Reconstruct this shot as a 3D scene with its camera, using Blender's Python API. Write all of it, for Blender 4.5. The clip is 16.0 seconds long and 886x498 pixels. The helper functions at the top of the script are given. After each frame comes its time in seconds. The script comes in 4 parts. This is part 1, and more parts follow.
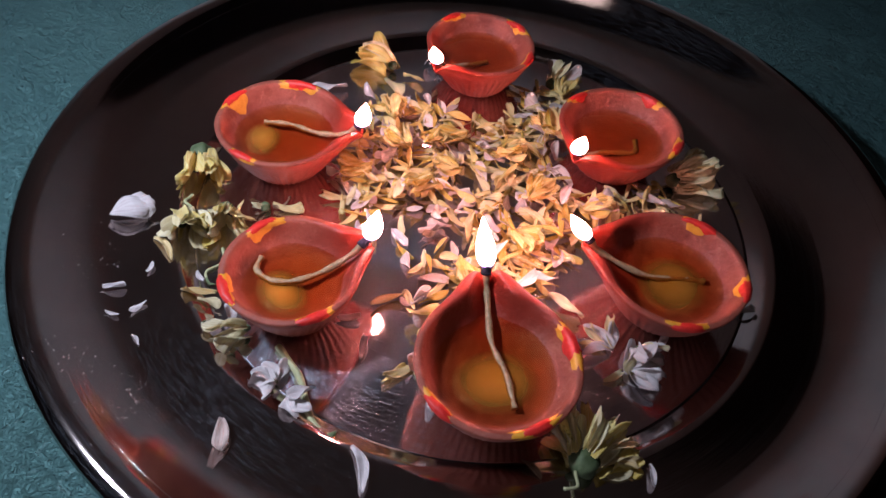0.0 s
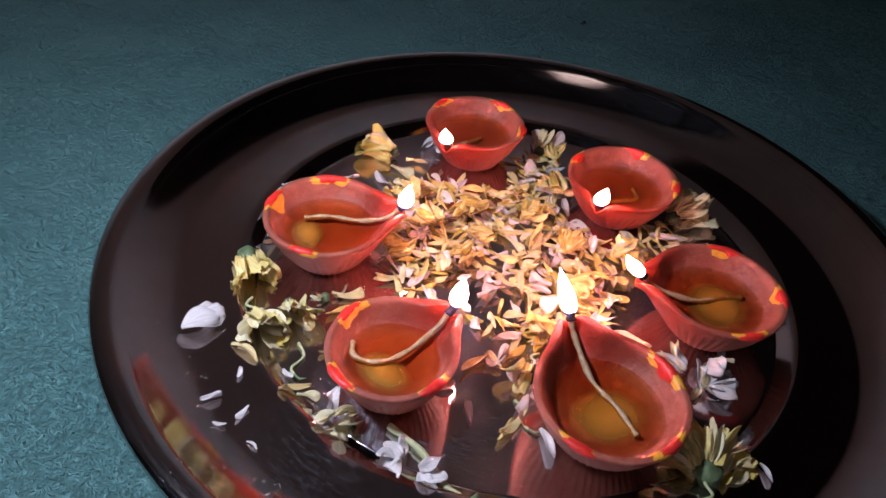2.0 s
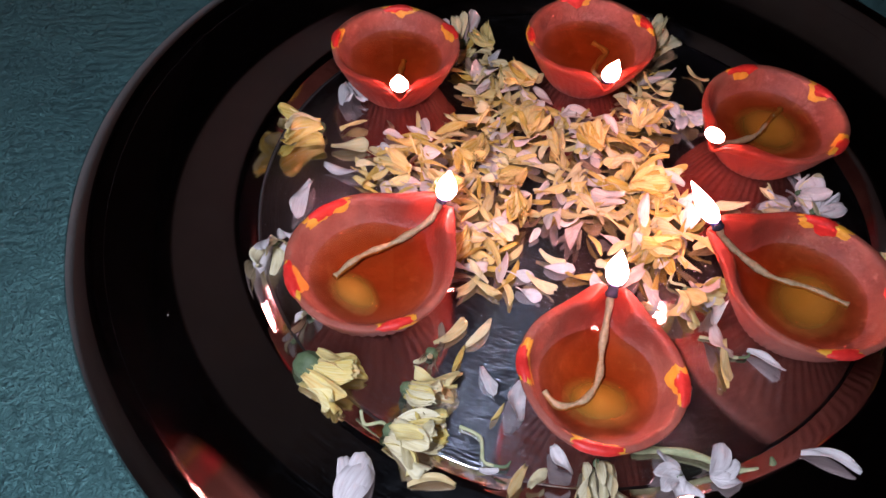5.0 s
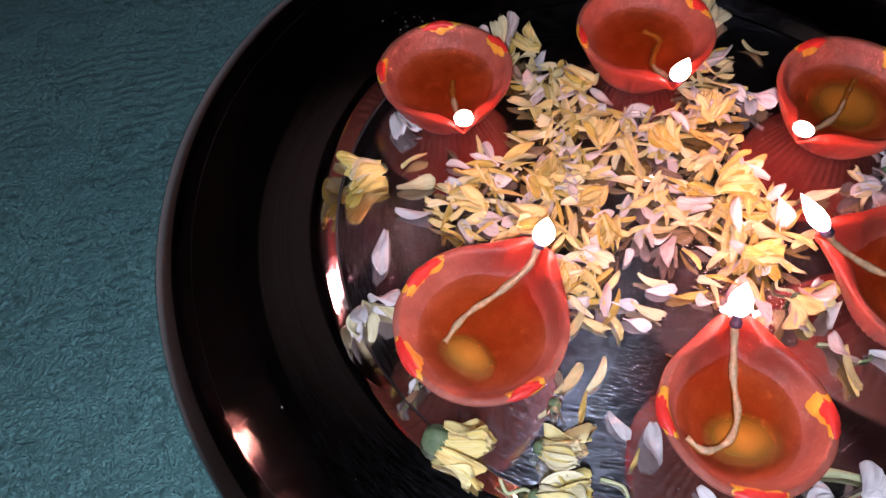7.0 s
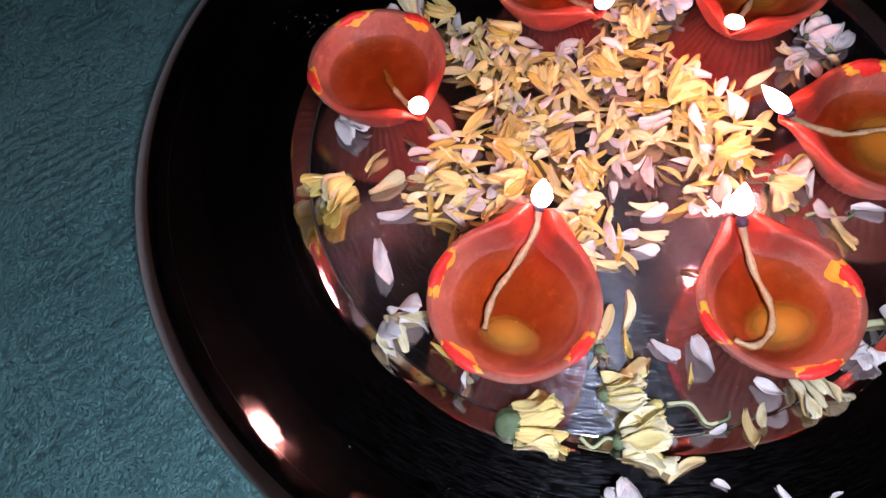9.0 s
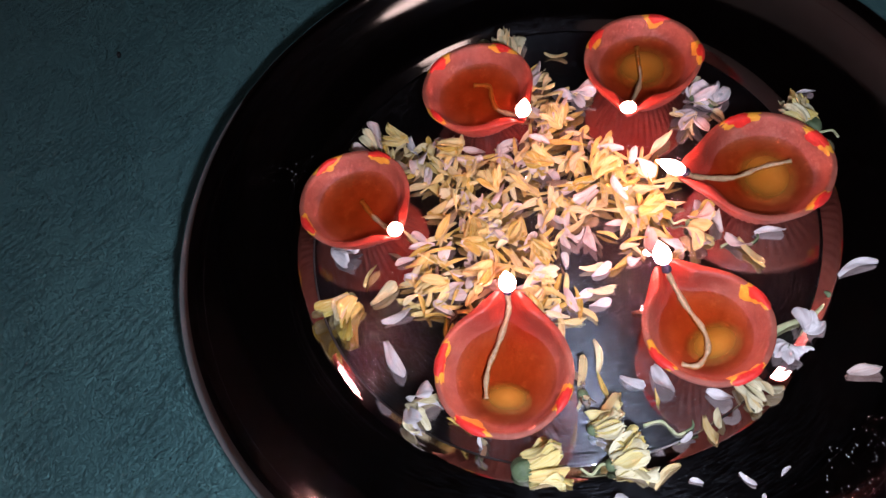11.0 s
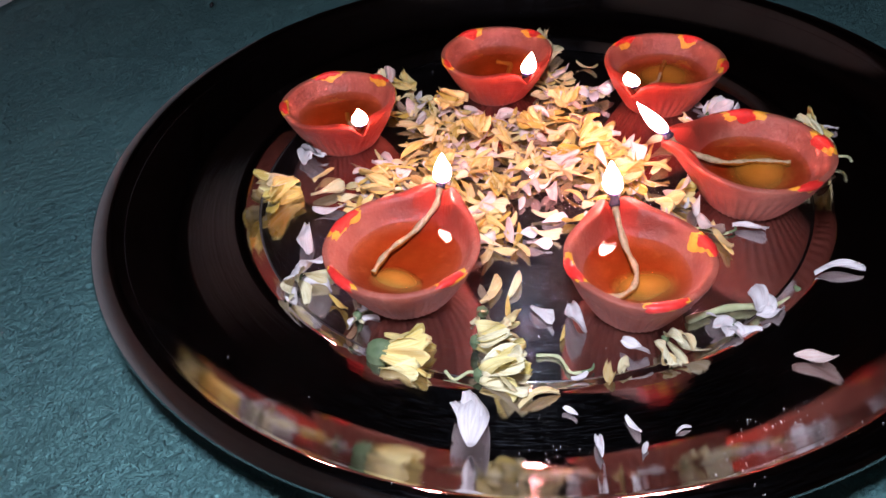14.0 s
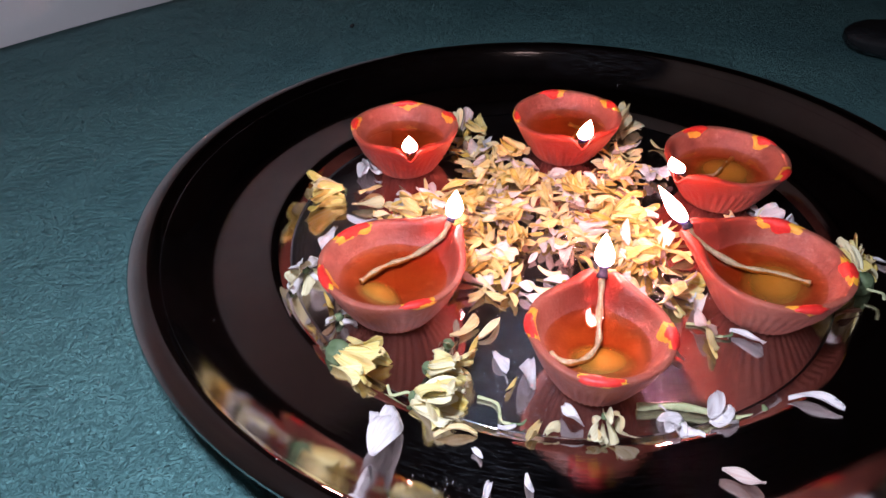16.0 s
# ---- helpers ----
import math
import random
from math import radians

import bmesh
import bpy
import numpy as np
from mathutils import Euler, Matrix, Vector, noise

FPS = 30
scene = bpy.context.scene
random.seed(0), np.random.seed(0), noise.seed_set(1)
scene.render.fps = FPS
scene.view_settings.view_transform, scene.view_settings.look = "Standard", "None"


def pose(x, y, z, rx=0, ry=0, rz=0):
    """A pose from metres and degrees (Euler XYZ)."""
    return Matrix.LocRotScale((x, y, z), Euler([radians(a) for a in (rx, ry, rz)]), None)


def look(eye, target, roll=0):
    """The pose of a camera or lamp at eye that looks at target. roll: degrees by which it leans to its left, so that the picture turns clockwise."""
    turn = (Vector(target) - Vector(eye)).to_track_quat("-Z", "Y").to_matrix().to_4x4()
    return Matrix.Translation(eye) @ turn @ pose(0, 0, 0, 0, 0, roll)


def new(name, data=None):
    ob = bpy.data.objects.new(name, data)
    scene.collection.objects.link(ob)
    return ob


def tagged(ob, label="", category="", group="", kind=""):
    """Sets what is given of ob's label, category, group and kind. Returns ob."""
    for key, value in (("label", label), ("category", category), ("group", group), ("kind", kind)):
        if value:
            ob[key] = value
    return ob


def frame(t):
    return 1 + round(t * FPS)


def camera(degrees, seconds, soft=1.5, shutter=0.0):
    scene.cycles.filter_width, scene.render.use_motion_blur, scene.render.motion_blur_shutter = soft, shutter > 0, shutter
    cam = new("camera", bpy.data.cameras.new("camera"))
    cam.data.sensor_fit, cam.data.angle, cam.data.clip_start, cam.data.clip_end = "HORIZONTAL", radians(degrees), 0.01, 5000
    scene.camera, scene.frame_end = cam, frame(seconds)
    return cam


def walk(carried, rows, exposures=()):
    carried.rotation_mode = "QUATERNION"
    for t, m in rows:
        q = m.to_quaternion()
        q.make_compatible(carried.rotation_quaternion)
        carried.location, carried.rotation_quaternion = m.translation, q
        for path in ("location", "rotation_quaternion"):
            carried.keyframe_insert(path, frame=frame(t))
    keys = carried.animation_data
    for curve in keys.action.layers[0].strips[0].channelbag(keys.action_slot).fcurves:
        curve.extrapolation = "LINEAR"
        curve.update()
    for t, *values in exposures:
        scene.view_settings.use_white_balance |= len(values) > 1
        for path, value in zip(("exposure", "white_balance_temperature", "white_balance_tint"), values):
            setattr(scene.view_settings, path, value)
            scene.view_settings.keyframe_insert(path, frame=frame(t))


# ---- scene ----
cam = camera(66.21, 16.0)
PATH = [
    (0, (-0.0078, 0.0079, 0.1886), (0.1042, 1.3022, -1.3320), 6.92),
    (0.5, (-0.0127, -0.0098, 0.1827), (0.1001, 1.4413, -1.1890), 3.74),
    (1, (-0.0339, -0.0113, 0.1711), (0.1923, 1.4679, -1.1560), 4.92),
    (1.5, (-0.0601, -0.0073, 0.1800), (0.2870, 1.4588, -1.1353), 5.28),
    (2, (-0.0732, 0.0001, 0.1881), (0.3750, 1.4388, -1.1269), 6.50),
    (2.5, (-0.0832, 0.0178, 0.1728), (0.4893, 1.3401, -1.2141), 8.41),
    (3, (-0.1017, 0.0428, 0.1717), (0.5601, 1.2754, -1.2576), 7.56),
    (3.5, (-0.1112, 0.0628, 0.1686), (0.7174, 1.1584, -1.2851), 7.16),
    (4, (-0.1253, 0.0833, 0.1703), (0.7642, 1.0241, -1.3541), 5.68),
    (4.5, (-0.1286, 0.1017, 0.1700), (0.7897, 0.9330, -1.4003), 4.72),
    (5, (-0.1319, 0.1212, 0.1786), (0.7957, 0.8816, -1.4218), 1.77),
    (5.2, (-0.1353, 0.1301, 0.1825), (0.7844, 0.8813, -1.4267), 0.64),
    (7.3, (-0.1254, 0.1670, 0.1965), (0.6902, 0.8079, -1.5135), -7.23),
    (7.5, (-0.1297, 0.1621, 0.2072), (0.6728, 0.8025, -1.5092), -8.77),
    (8, (-0.1278, 0.1521, 0.2071), (0.5920, 0.7597, -1.5572), -13.70),
    (8.5, (-0.1327, 0.1823, 0.2005), (0.6298, 0.6820, -1.5796), -13.12),
    (8.7, (-0.1313, 0.1973, 0.1941), (0.6944, 0.5856, -1.5856), -8.29),
    (10.8, (-0.1225, 0.1925, 0.2518), (0.7199, 0.5532, -1.5259), -25.27),
    (11, (-0.1333, 0.1844, 0.2490), (0.8178, 0.5506, -1.4719), -21.84),
    (11.5, (-0.1578, 0.1679, 0.2339), (0.9803, 0.4861, -1.3796), -14.41),
    (12, (-0.1790, 0.1654, 0.2095), (1.0831, 0.5787, -1.2859), -11.74),
    (12.5, (-0.1808, 0.1596, 0.1898), (1.1088, 0.5846, -1.2786), -9.23),
    (13, (-0.1945, 0.1479, 0.1779), (1.1915, 0.6648, -1.1681), -7.44),
    (13.5, (-0.2012, 0.1416, 0.1653), (1.2052, 0.7403, -1.1246), -6.36),
    (14, (-0.1963, 0.1307, 0.1577), (1.1613, 0.7644, -1.1672), -6.27),
    (14.5, (-0.1962, 0.1194, 0.1644), (1.2222, 0.8246, -1.0566), -4.75),
    (15, (-0.1956, 0.1078, 0.1678), (1.1676, 0.9480, -1.0305), -5.04),
    (15.5, (-0.1989, 0.0933, 0.1617), (1.0944, 1.0394, -1.0351), -3.00),
    (16, (-0.1838, 0.0836, 0.1593), (1.0532, 1.0966, -1.0422), -0.84),
]
# the phone's own slow changes of exposure, with a slightly magenta white balance
EXPOSURES = [(t, stops, 6200, 17) for t, stops in ((0.0, -0.3), (0.5, -0.12), (1.5, -0.05), (2.5, 0.0), (3.5, -0.12), (5.0, -0.3), (7.5, 0.04), (8.5, 0.16), (11.0, 0.04), (11.5, 0.06), (12.5, 0.18), (14.0, 0.2), (16.0, 0.36))]
walk(cam, [(t, look(eye, target, roll)) for t, eye, target, roll in PATH], EXPOSURES)

# ---- world and light ----
world = bpy.data.worlds.new("night_room")
scene.world = world
world.use_nodes = True
world.node_tree.nodes["Background"].inputs[0].default_value = (0.02, 0.016, 0.016, 1)
world.node_tree.nodes["Background"].inputs[1].default_value = 0.3

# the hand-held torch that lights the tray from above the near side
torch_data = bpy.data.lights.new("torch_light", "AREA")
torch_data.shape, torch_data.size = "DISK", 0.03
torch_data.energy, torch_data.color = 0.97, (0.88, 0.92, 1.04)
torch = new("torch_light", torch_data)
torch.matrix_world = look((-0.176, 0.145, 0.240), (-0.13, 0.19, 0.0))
# weak warm fill added overhead, from no known lamp; lifts the dark reflections
fill_data = bpy.data.lights.new("added_fill_light", "AREA")
fill_data.shape, fill_data.size = "DISK", 0.5
fill_data.energy, fill_data.color = 1.0, (1.0, 0.78, 0.68)
room = new("added_fill_light", fill_data)
room.matrix_world = look((-0.6, -0.6, 2.25), (-0.5, -0.5, 0.0))

FLAME_GLOW = 225.0

# ---- materials ----
def mat_new(name):
    m = bpy.data.materials.new(name)
    m.use_nodes = True
    nt = m.node_tree
    return m, nt, nt.nodes["Principled BSDF"]


def noise_node(nt, scale, detail=4.0, rough=0.55, coord="Object", distort=0.0):
    tc = nt.nodes.new("ShaderNodeTexCoord")
    n = nt.nodes.new("ShaderNodeTexNoise")
    n.inputs["Scale"].default_value = scale
    n.inputs["Detail"].default_value = detail
    n.inputs["Roughness"].default_value = rough
    n.inputs["Distortion"].default_value = distort
    nt.links.new(tc.outputs[coord], n.inputs["Vector"])
    return n


def ramp(nt, fac, stops):
    r = nt.nodes.new("ShaderNodeValToRGB")
    el = r.color_ramp.elements
    while len(el) < len(stops):
        el.new(0.5)
    for e, (p, c) in zip(el, stops):
        e.position, e.color = p, (*c, 1)
    nt.links.new(fac, r.inputs["Fac"])
    return r


def bump(nt, height, strength, distance, prev=None):
    b = nt.nodes.new("ShaderNodeBump")
    b.inputs["Strength"].default_value = strength
    b.inputs["Distance"].default_value = distance
    nt.links.new(height, b.inputs["Height"])
    if prev:
        nt.links.new(prev.outputs["Normal"], b.inputs["Normal"])
    return b


def mottled(name, dark, light, scale, rough, bump_scale, bump_dist, bump_strength=0.5, spec=0.5):
    m, nt, p = mat_new(name)
    n = noise_node(nt, scale)
    r = ramp(nt, n.outputs["Fac"], [(0.3, dark), (0.7, light)])
    out = r.outputs["Color"]
    nt.links.new(out, p.inputs["Base Color"])
    p.inputs["Roughness"].default_value = rough
    p.inputs["Specular IOR Level"].default_value = spec
    b = bump(nt, noise_node(nt, bump_scale, 5).outputs["Fac"], bump_strength, bump_dist)
    nt.links.new(b.outputs["Normal"], p.inputs["Normal"])
    return m


def make_cloth():
    m, nt, p = mat_new("teal_embossed_cloth")
    n1 = noise_node(nt, 9.0, 4)
    r = ramp(nt, n1.outputs["Fac"], [(0.3, (0.11, 0.275, 0.285)), (0.7, (0.165, 0.375, 0.37))])
    nt.links.new(r.outputs["Color"], p.inputs["Base Color"])
    p.inputs["Roughness"].default_value = 0.55
    p.inputs["Specular IOR Level"].default_value = 0.35
    # damask relief: fine ribs inside leafy patches, smooth ground between them
    tc = nt.nodes.new("ShaderNodeTexCoord")
    patch = noise_node(nt, 34.0, 2, 0.5, distort=1.6)
    mask = ramp(nt, patch.outputs["Fac"], [(0.47, (0, 0, 0)), (0.53, (1, 1, 1))])
    wave = nt.nodes.new("ShaderNodeTexWave")
    wave.bands_direction = "DIAGONAL"
    wave.inputs["Scale"].default_value = 95.0
    wave.inputs["Distortion"].default_value = 7.0
    wave.inputs["Detail"].default_value = 3.0
    wave.inputs["Detail Scale"].default_value = 0.6
    nt.links.new(tc.outputs["Object"], wave.inputs["Vector"])
    ribs = nt.nodes.new("ShaderNodeMath")
    ribs.operation = "MULTIPLY"
    nt.links.new(wave.outputs["Fac"], ribs.inputs[0])
    nt.links.new(mask.outputs["Color"], ribs.inputs[1])
    b1 = bump(nt, ribs.outputs["Value"], 0.9, 0.0012)
    b2 = bump(nt, mask.outputs["Color"], 0.9, 0.0018, b1)
    grain = noise_node(nt, 520.0, 4, 0.7, distort=1.0)
    b3 = bump(nt, grain.outputs["Fac"], 1.0, 0.0075, b2)
    fold = noise_node(nt, 55.0, 3)
    b4 = bump(nt, fold.outputs["Fac"], 0.5, 0.0028, b3)
    nt.links.new(b4.outputs["Normal"], p.inputs["Normal"])
    return m


def make_steel(name, satin_share, satin_rough):
    m, nt, p = mat_new(name)
    n = noise_node(nt, 40.0, 5)
    r = ramp(nt, n.outputs["Fac"], [(0.3, (0.53, 0.475, 0.465)), (0.7, (0.61, 0.555, 0.545))])
    nt.links.new(r.outputs["Color"], p.inputs["Base Color"])
    p.inputs["Metallic"].default_value = 1.0
    smear = noise_node(nt, 16.0, 6, 0.65)
    rr = nt.nodes.new("ShaderNodeMapRange")
    rr.inputs["To Min"].default_value, rr.inputs["To Max"].default_value = 0.03, 0.11
    nt.links.new(smear.outputs["Fac"], rr.inputs["Value"])
    nt.links.new(rr.outputs["Result"], p.inputs["Roughness"])
    # circular turning marks round the centre
    tc = nt.nodes.new("ShaderNodeTexCoord")
    ln = nt.nodes.new("ShaderNodeVectorMath")
    ln.operation = "LENGTH"
    nt.links.new(tc.outputs["Object"], ln.inputs[0])
    nz = nt.nodes.new("ShaderNodeTexNoise")
    nz.noise_dimensions = "1D"
    nz.inputs["Scale"].default_value = 4200.0
    nz.inputs["Detail"].default_value = 3.0
    nt.links.new(ln.outputs["Value"], nz.inputs["W"])
    b = bump(nt, nz.outputs["Fac"], 0.05, 0.0002)
    b2 = bump(nt, noise_node(nt, 24.0, 3).outputs["Fac"], 0.10, 0.0006, b)
    nt.links.new(b2.outputs["Normal"], p.inputs["Normal"])
    satin = nt.nodes.new("ShaderNodeBsdfAnisotropic")
    satin.inputs["Roughness"].default_value = satin_rough
    satin.inputs["Color"].default_value = (0.50, 0.55, 0.64, 1)
    sep = nt.nodes.new("ShaderNodeSeparateXYZ")
    nt.links.new(tc.outputs["Object"], sep.inputs["Vector"])
    ang = nt.nodes.new("ShaderNodeMath")
    ang.operation = "ARCTAN2"
    nt.links.new(sep.outputs["Y"], ang.inputs[0])
    nt.links.new(sep.outputs["X"], ang.inputs[1])
    polar = nt.nodes.new("ShaderNodeCombineXYZ")
    nt.links.new(ln.outputs["Value"], polar.inputs["X"])
    nt.links.new(ang.outputs["Value"], polar.inputs["Y"])
    mp = nt.nodes.new("ShaderNodeMapping")
    mp.inputs["Scale"].default_value = (1500.0, 14.0, 1.0)
    nt.links.new(polar.outputs["Vector"], mp.inputs["Vector"])
    arcs = nt.nodes.new("ShaderNodeTexNoise")
    arcs.inputs["Scale"].default_value = 1.0
    arcs.inputs["Detail"].default_value = 3.0
    arcs.inputs["Roughness"].default_value = 0.7
    nt.links.new(mp.outputs["Vector"], arcs.inputs["Vector"])
    b3 = bump(nt, arcs.outputs["Fac"], 0.8, 0.0006)
    nt.links.new(b3.outputs["Normal"], satin.inputs["Normal"])
    mix = nt.nodes.new("ShaderNodeMixShader")
    streak = nt.nodes.new("ShaderNodeMapRange")
    streak.inputs["From Min"].default_value, streak.inputs["From Max"].default_value = 0.42, 0.60
    streak.inputs["To Min"].default_value, streak.inputs["To Max"].default_value = 0.1 * satin_share, 2.3 * satin_share
    nt.links.new(arcs.outputs["Fac"], streak.inputs["Value"])
    nt.links.new(streak.outputs["Result"], mix.inputs["Fac"])
    nt.links.new(p.outputs["BSDF"], mix.inputs[1])
    nt.links.new(satin.outputs["BSDF"], mix.inputs[2])
    nt.links.new(mix.outputs["Shader"], nt.nodes["Material Output"].inputs["Surface"])
    return m


def radial(nt):
    """Distance from the middle of a part's own bounds, 0 to 0.5 at its edge."""
    tc = nt.nodes.new("ShaderNodeTexCoord")
    sub = nt.nodes.new("ShaderNodeVectorMath")
    sub.operation = "SUBTRACT"
    sub.inputs[1].default_value = (0.5, 0.5, 0.5)
    flat = nt.nodes.new("ShaderNodeVectorMath")
    flat.operation = "MULTIPLY"
    flat.inputs[1].default_value = (1, 1, 0)
    ln = nt.nodes.new("ShaderNodeVectorMath")
    ln.operation = "LENGTH"
    nt.links.new(tc.outputs["Generated"], sub.inputs[0])
    nt.links.new(sub.outputs["Vector"], flat.inputs[0])
    nt.links.new(flat.outputs["Vector"], ln.inputs[0])
    return ln.outputs["Value"]


def make_oil():
    """Oil that is deepest, and so most strongly tinted, in the middle of the bowl."""
    m, nt, p = mat_new("amber_lamp_oil")
    nt.nodes.remove(p)
    tr = nt.nodes.new("ShaderNodeBsdfTransparent")
    deep = ramp(nt, radial(nt), [(0.0, (0.84, 0.53, 0.23)), (0.28, (0.86, 0.57, 0.28)), (0.43, (0.91, 0.70, 0.46)), (0.5, (0.96, 0.84, 0.70))])
    nt.links.new(deep.outputs["Color"], tr.inputs["Color"])
    gl = nt.nodes.new("ShaderNodeBsdfGlossy")
    gl.inputs["Roughness"].default_value = 0.02
    lw = nt.nodes.new("ShaderNodeLayerWeight")
    power = nt.nodes.new("ShaderNodeMath")
    power.operation = "POWER"
    power.inputs[1].default_value = 4.0
    nt.links.new(lw.outputs["Facing"], power.inputs[0])
    fr = nt.nodes.new("ShaderNodeMapRange")
    fr.inputs["To Min"].default_value, fr.inputs["To Max"].default_value = 0.036, 1.0
    nt.links.new(power.outputs["Value"], fr.inputs["Value"])
    mix = nt.nodes.new("ShaderNodeMixShader")
    nt.links.new(fr.outputs["Result"], mix.inputs["Fac"])
    nt.links.new(tr.outputs["BSDF"], mix.inputs[1])
    nt.links.new(gl.outputs["BSDF"], mix.inputs[2])
    nt.links.new(mix.outputs["Shader"], nt.nodes["Material Output"].inputs["Surface"])
    return m


def make_flame():
    m, nt, p = mat_new("flame_light")
    nt.nodes.remove(p)
    tc = nt.nodes.new("ShaderNodeTexCoord")
    sep = nt.nodes.new("ShaderNodeSeparateXYZ")
    nt.links.new(tc.outputs["Generated"], sep.inputs["Vector"])
    col = ramp(nt, sep.outputs["Z"], [(0.0, (0.10, 0.12, 0.6)), (0.18, (0.22, 0.18, 0.6)), (0.30, (1.0, 0.37, 0.30)), (1.0, (1.0, 0.35, 0.28))])
    amp = ramp(nt, sep.outputs["Z"], [(0.0, (0.0012, 0.0012, 0.0012)), (0.19, (0.003, 0.003, 0.003)), (0.33, (1, 1, 1)), (1.0, (0.8, 0.8, 0.8))])
    mul = nt.nodes.new("ShaderNodeMath")
    mul.operation = "MULTIPLY"
    mul.inputs[1].default_value = FLAME_GLOW
    nt.links.new(amp.outputs["Color"], mul.inputs[0])
    em = nt.nodes.new("ShaderNodeEmission")
    nt.links.new(col.outputs["Color"], em.inputs["Color"])
    nt.links.new(mul.outputs["Value"], em.inputs["Strength"])
    tr = nt.nodes.new("ShaderNodeBsdfTransparent")
    mix = nt.nodes.new("ShaderNodeMixShader")
    see = ramp(nt, sep.outputs["Z"], [(0.0, (0.35, 0.35, 0.35)), (0.3, (1, 1, 1))])
    nt.links.new(see.outputs["Color"], mix.inputs["Fac"])
    nt.links.new(tr.outputs["BSDF"], mix.inputs[1])
    nt.links.new(em.outputs["Emission"], mix.inputs[2])
    nt.links.new(mix.outputs["Shader"], nt.nodes["Material Output"].inputs["Surface"])
    return m


M_CLOTH, M_OIL, M_FLAME = make_cloth(), make_oil(), make_flame()
M_STEEL, M_STEEL_BASE = make_steel("polished_dark_steel", 0.007, 0.36), make_steel("turned_steel_base", 0.125, 0.25)


def make_clay():
    m, nt, p = mat_new("fired_red_clay")
    n = noise_node(nt, 70, 6, 0.65)
    r = ramp(nt, n.outputs["Fac"], [(0.28, (0.235, 0.048, 0.031)), (0.5, (0.315, 0.077, 0.049)), (0.72, (0.40, 0.118, 0.078))])
    dust = noise_node(nt, 190, 7, 0.7)
    dr = ramp(nt, dust.outputs["Fac"], [(0.56, (0, 0, 0)), (0.72, (0.55, 0.55, 0.55))])
    mx = nt.nodes.new("ShaderNodeMix")
    mx.data_type = "RGBA"
    nt.links.new(dr.outputs["Color"], mx.inputs["Factor"])
    nt.links.new(r.outputs["Color"], mx.inputs["A"])
    mx.inputs["B"].default_value = (0.50, 0.20, 0.145, 1)
    # oil has soaked into the spout and left it a deeper, glossier red
    tc = nt.nodes.new("ShaderNodeTexCoord")
    sep = nt.nodes.new("ShaderNodeSeparateXYZ")
    nt.links.new(tc.outputs["Object"], sep.inputs["Vector"])
    edge = nt.nodes.new("ShaderNodeMath")
    edge.operation = "MULTIPLY_ADD"
    edge.inputs[1].default_value = 0.010
    nt.links.new(noise_node(nt, 110, 4).outputs["Fac"], edge.inputs[0])
    nt.links.new(sep.outputs["X"], edge.inputs[2])
    wet = nt.nodes.new("ShaderNodeMapRange")
    wet.inputs["From Min"].default_value, wet.inputs["From Max"].default_value = 0.012, 0.027
    nt.links.new(edge.outputs["Value"], wet.inputs["Value"])
    soak = nt.nodes.new("ShaderNodeMix")
    soak.data_type = "RGBA"
    nt.links.new(wet.outputs["Result"], soak.inputs["Factor"])
    nt.links.new(mx.outputs["Result"], soak.inputs["A"])
    soak.inputs["B"].default_value = (0.34, 0.034, 0.020, 1)
    nt.links.new(soak.outputs["Result"], p.inputs["Base Color"])
    rr = nt.nodes.new("ShaderNodeMapRange")
    rr.inputs["To Min"].default_value, rr.inputs["To Max"].default_value = 0.38, 0.75
    nt.links.new(n.outputs["Fac"], rr.inputs["Value"])
    gloss = nt.nodes.new("ShaderNodeMix")
    nt.links.new(wet.outputs["Result"], gloss.inputs["Factor"])
    nt.links.new(rr.outputs["Result"], gloss.inputs["A"])
    gloss.inputs["B"].default_value = 0.30
    nt.links.new(gloss.outputs["Result"], p.inputs["Roughness"])
    p.inputs["Specular IOR Level"].default_value = 0.45
    b1 = bump(nt, noise_node(nt, 160, 5, 0.6).outputs["Fac"], 0.5, 0.0016)
    b2 = bump(nt, noise_node(nt, 900, 5, 0.7).outputs["Fac"], 0.5, 0.0005, b1)
    nt.links.new(b2.outputs["Normal"], p.inputs["Normal"])
    return m


M_CLAY = make_clay()
M_YELLOW_PAINT = mottled("ochre_yellow_paint", (0.70, 0.30, 0.02), (0.82, 0.42, 0.04), 400, 0.5, 700, 0.0003, 0.6)
M_RED_PAINT = mottled("bright_red_paint", (0.62, 0.018, 0.014), (0.76, 0.04, 0.03), 500, 0.45, 700, 0.0003, 0.6)


def soften(m):
    nt = m.node_tree
    r = ramp(nt, radial(nt), [(0.0, (0.88, 0.88, 0.88)), (0.18, (0.66, 0.66, 0.66)), (0.34, (0.24, 0.24, 0.24)), (0.46, (0, 0, 0))])
    nt.links.new(r.outputs["Color"], nt.nodes["Principled BSDF"].inputs["Alpha"])
    return m


M_GHEE = soften(mottled("pale_yellow_ghee", (0.70, 0.62, 0.32), (0.82, 0.76, 0.50), 120, 0.35, 300, 0.0004))
M_WICK = mottled("oiled_cotton_wick", (0.35, 0.22, 0.11), (0.54, 0.39, 0.23), 700, 0.3, 1500, 0.0004, 0.8)
M_CHAR = mottled("charred_wick_tip", (0.008, 0.008, 0.016), (0.025, 0.022, 0.05), 600, 0.8, 1200, 0.0004)


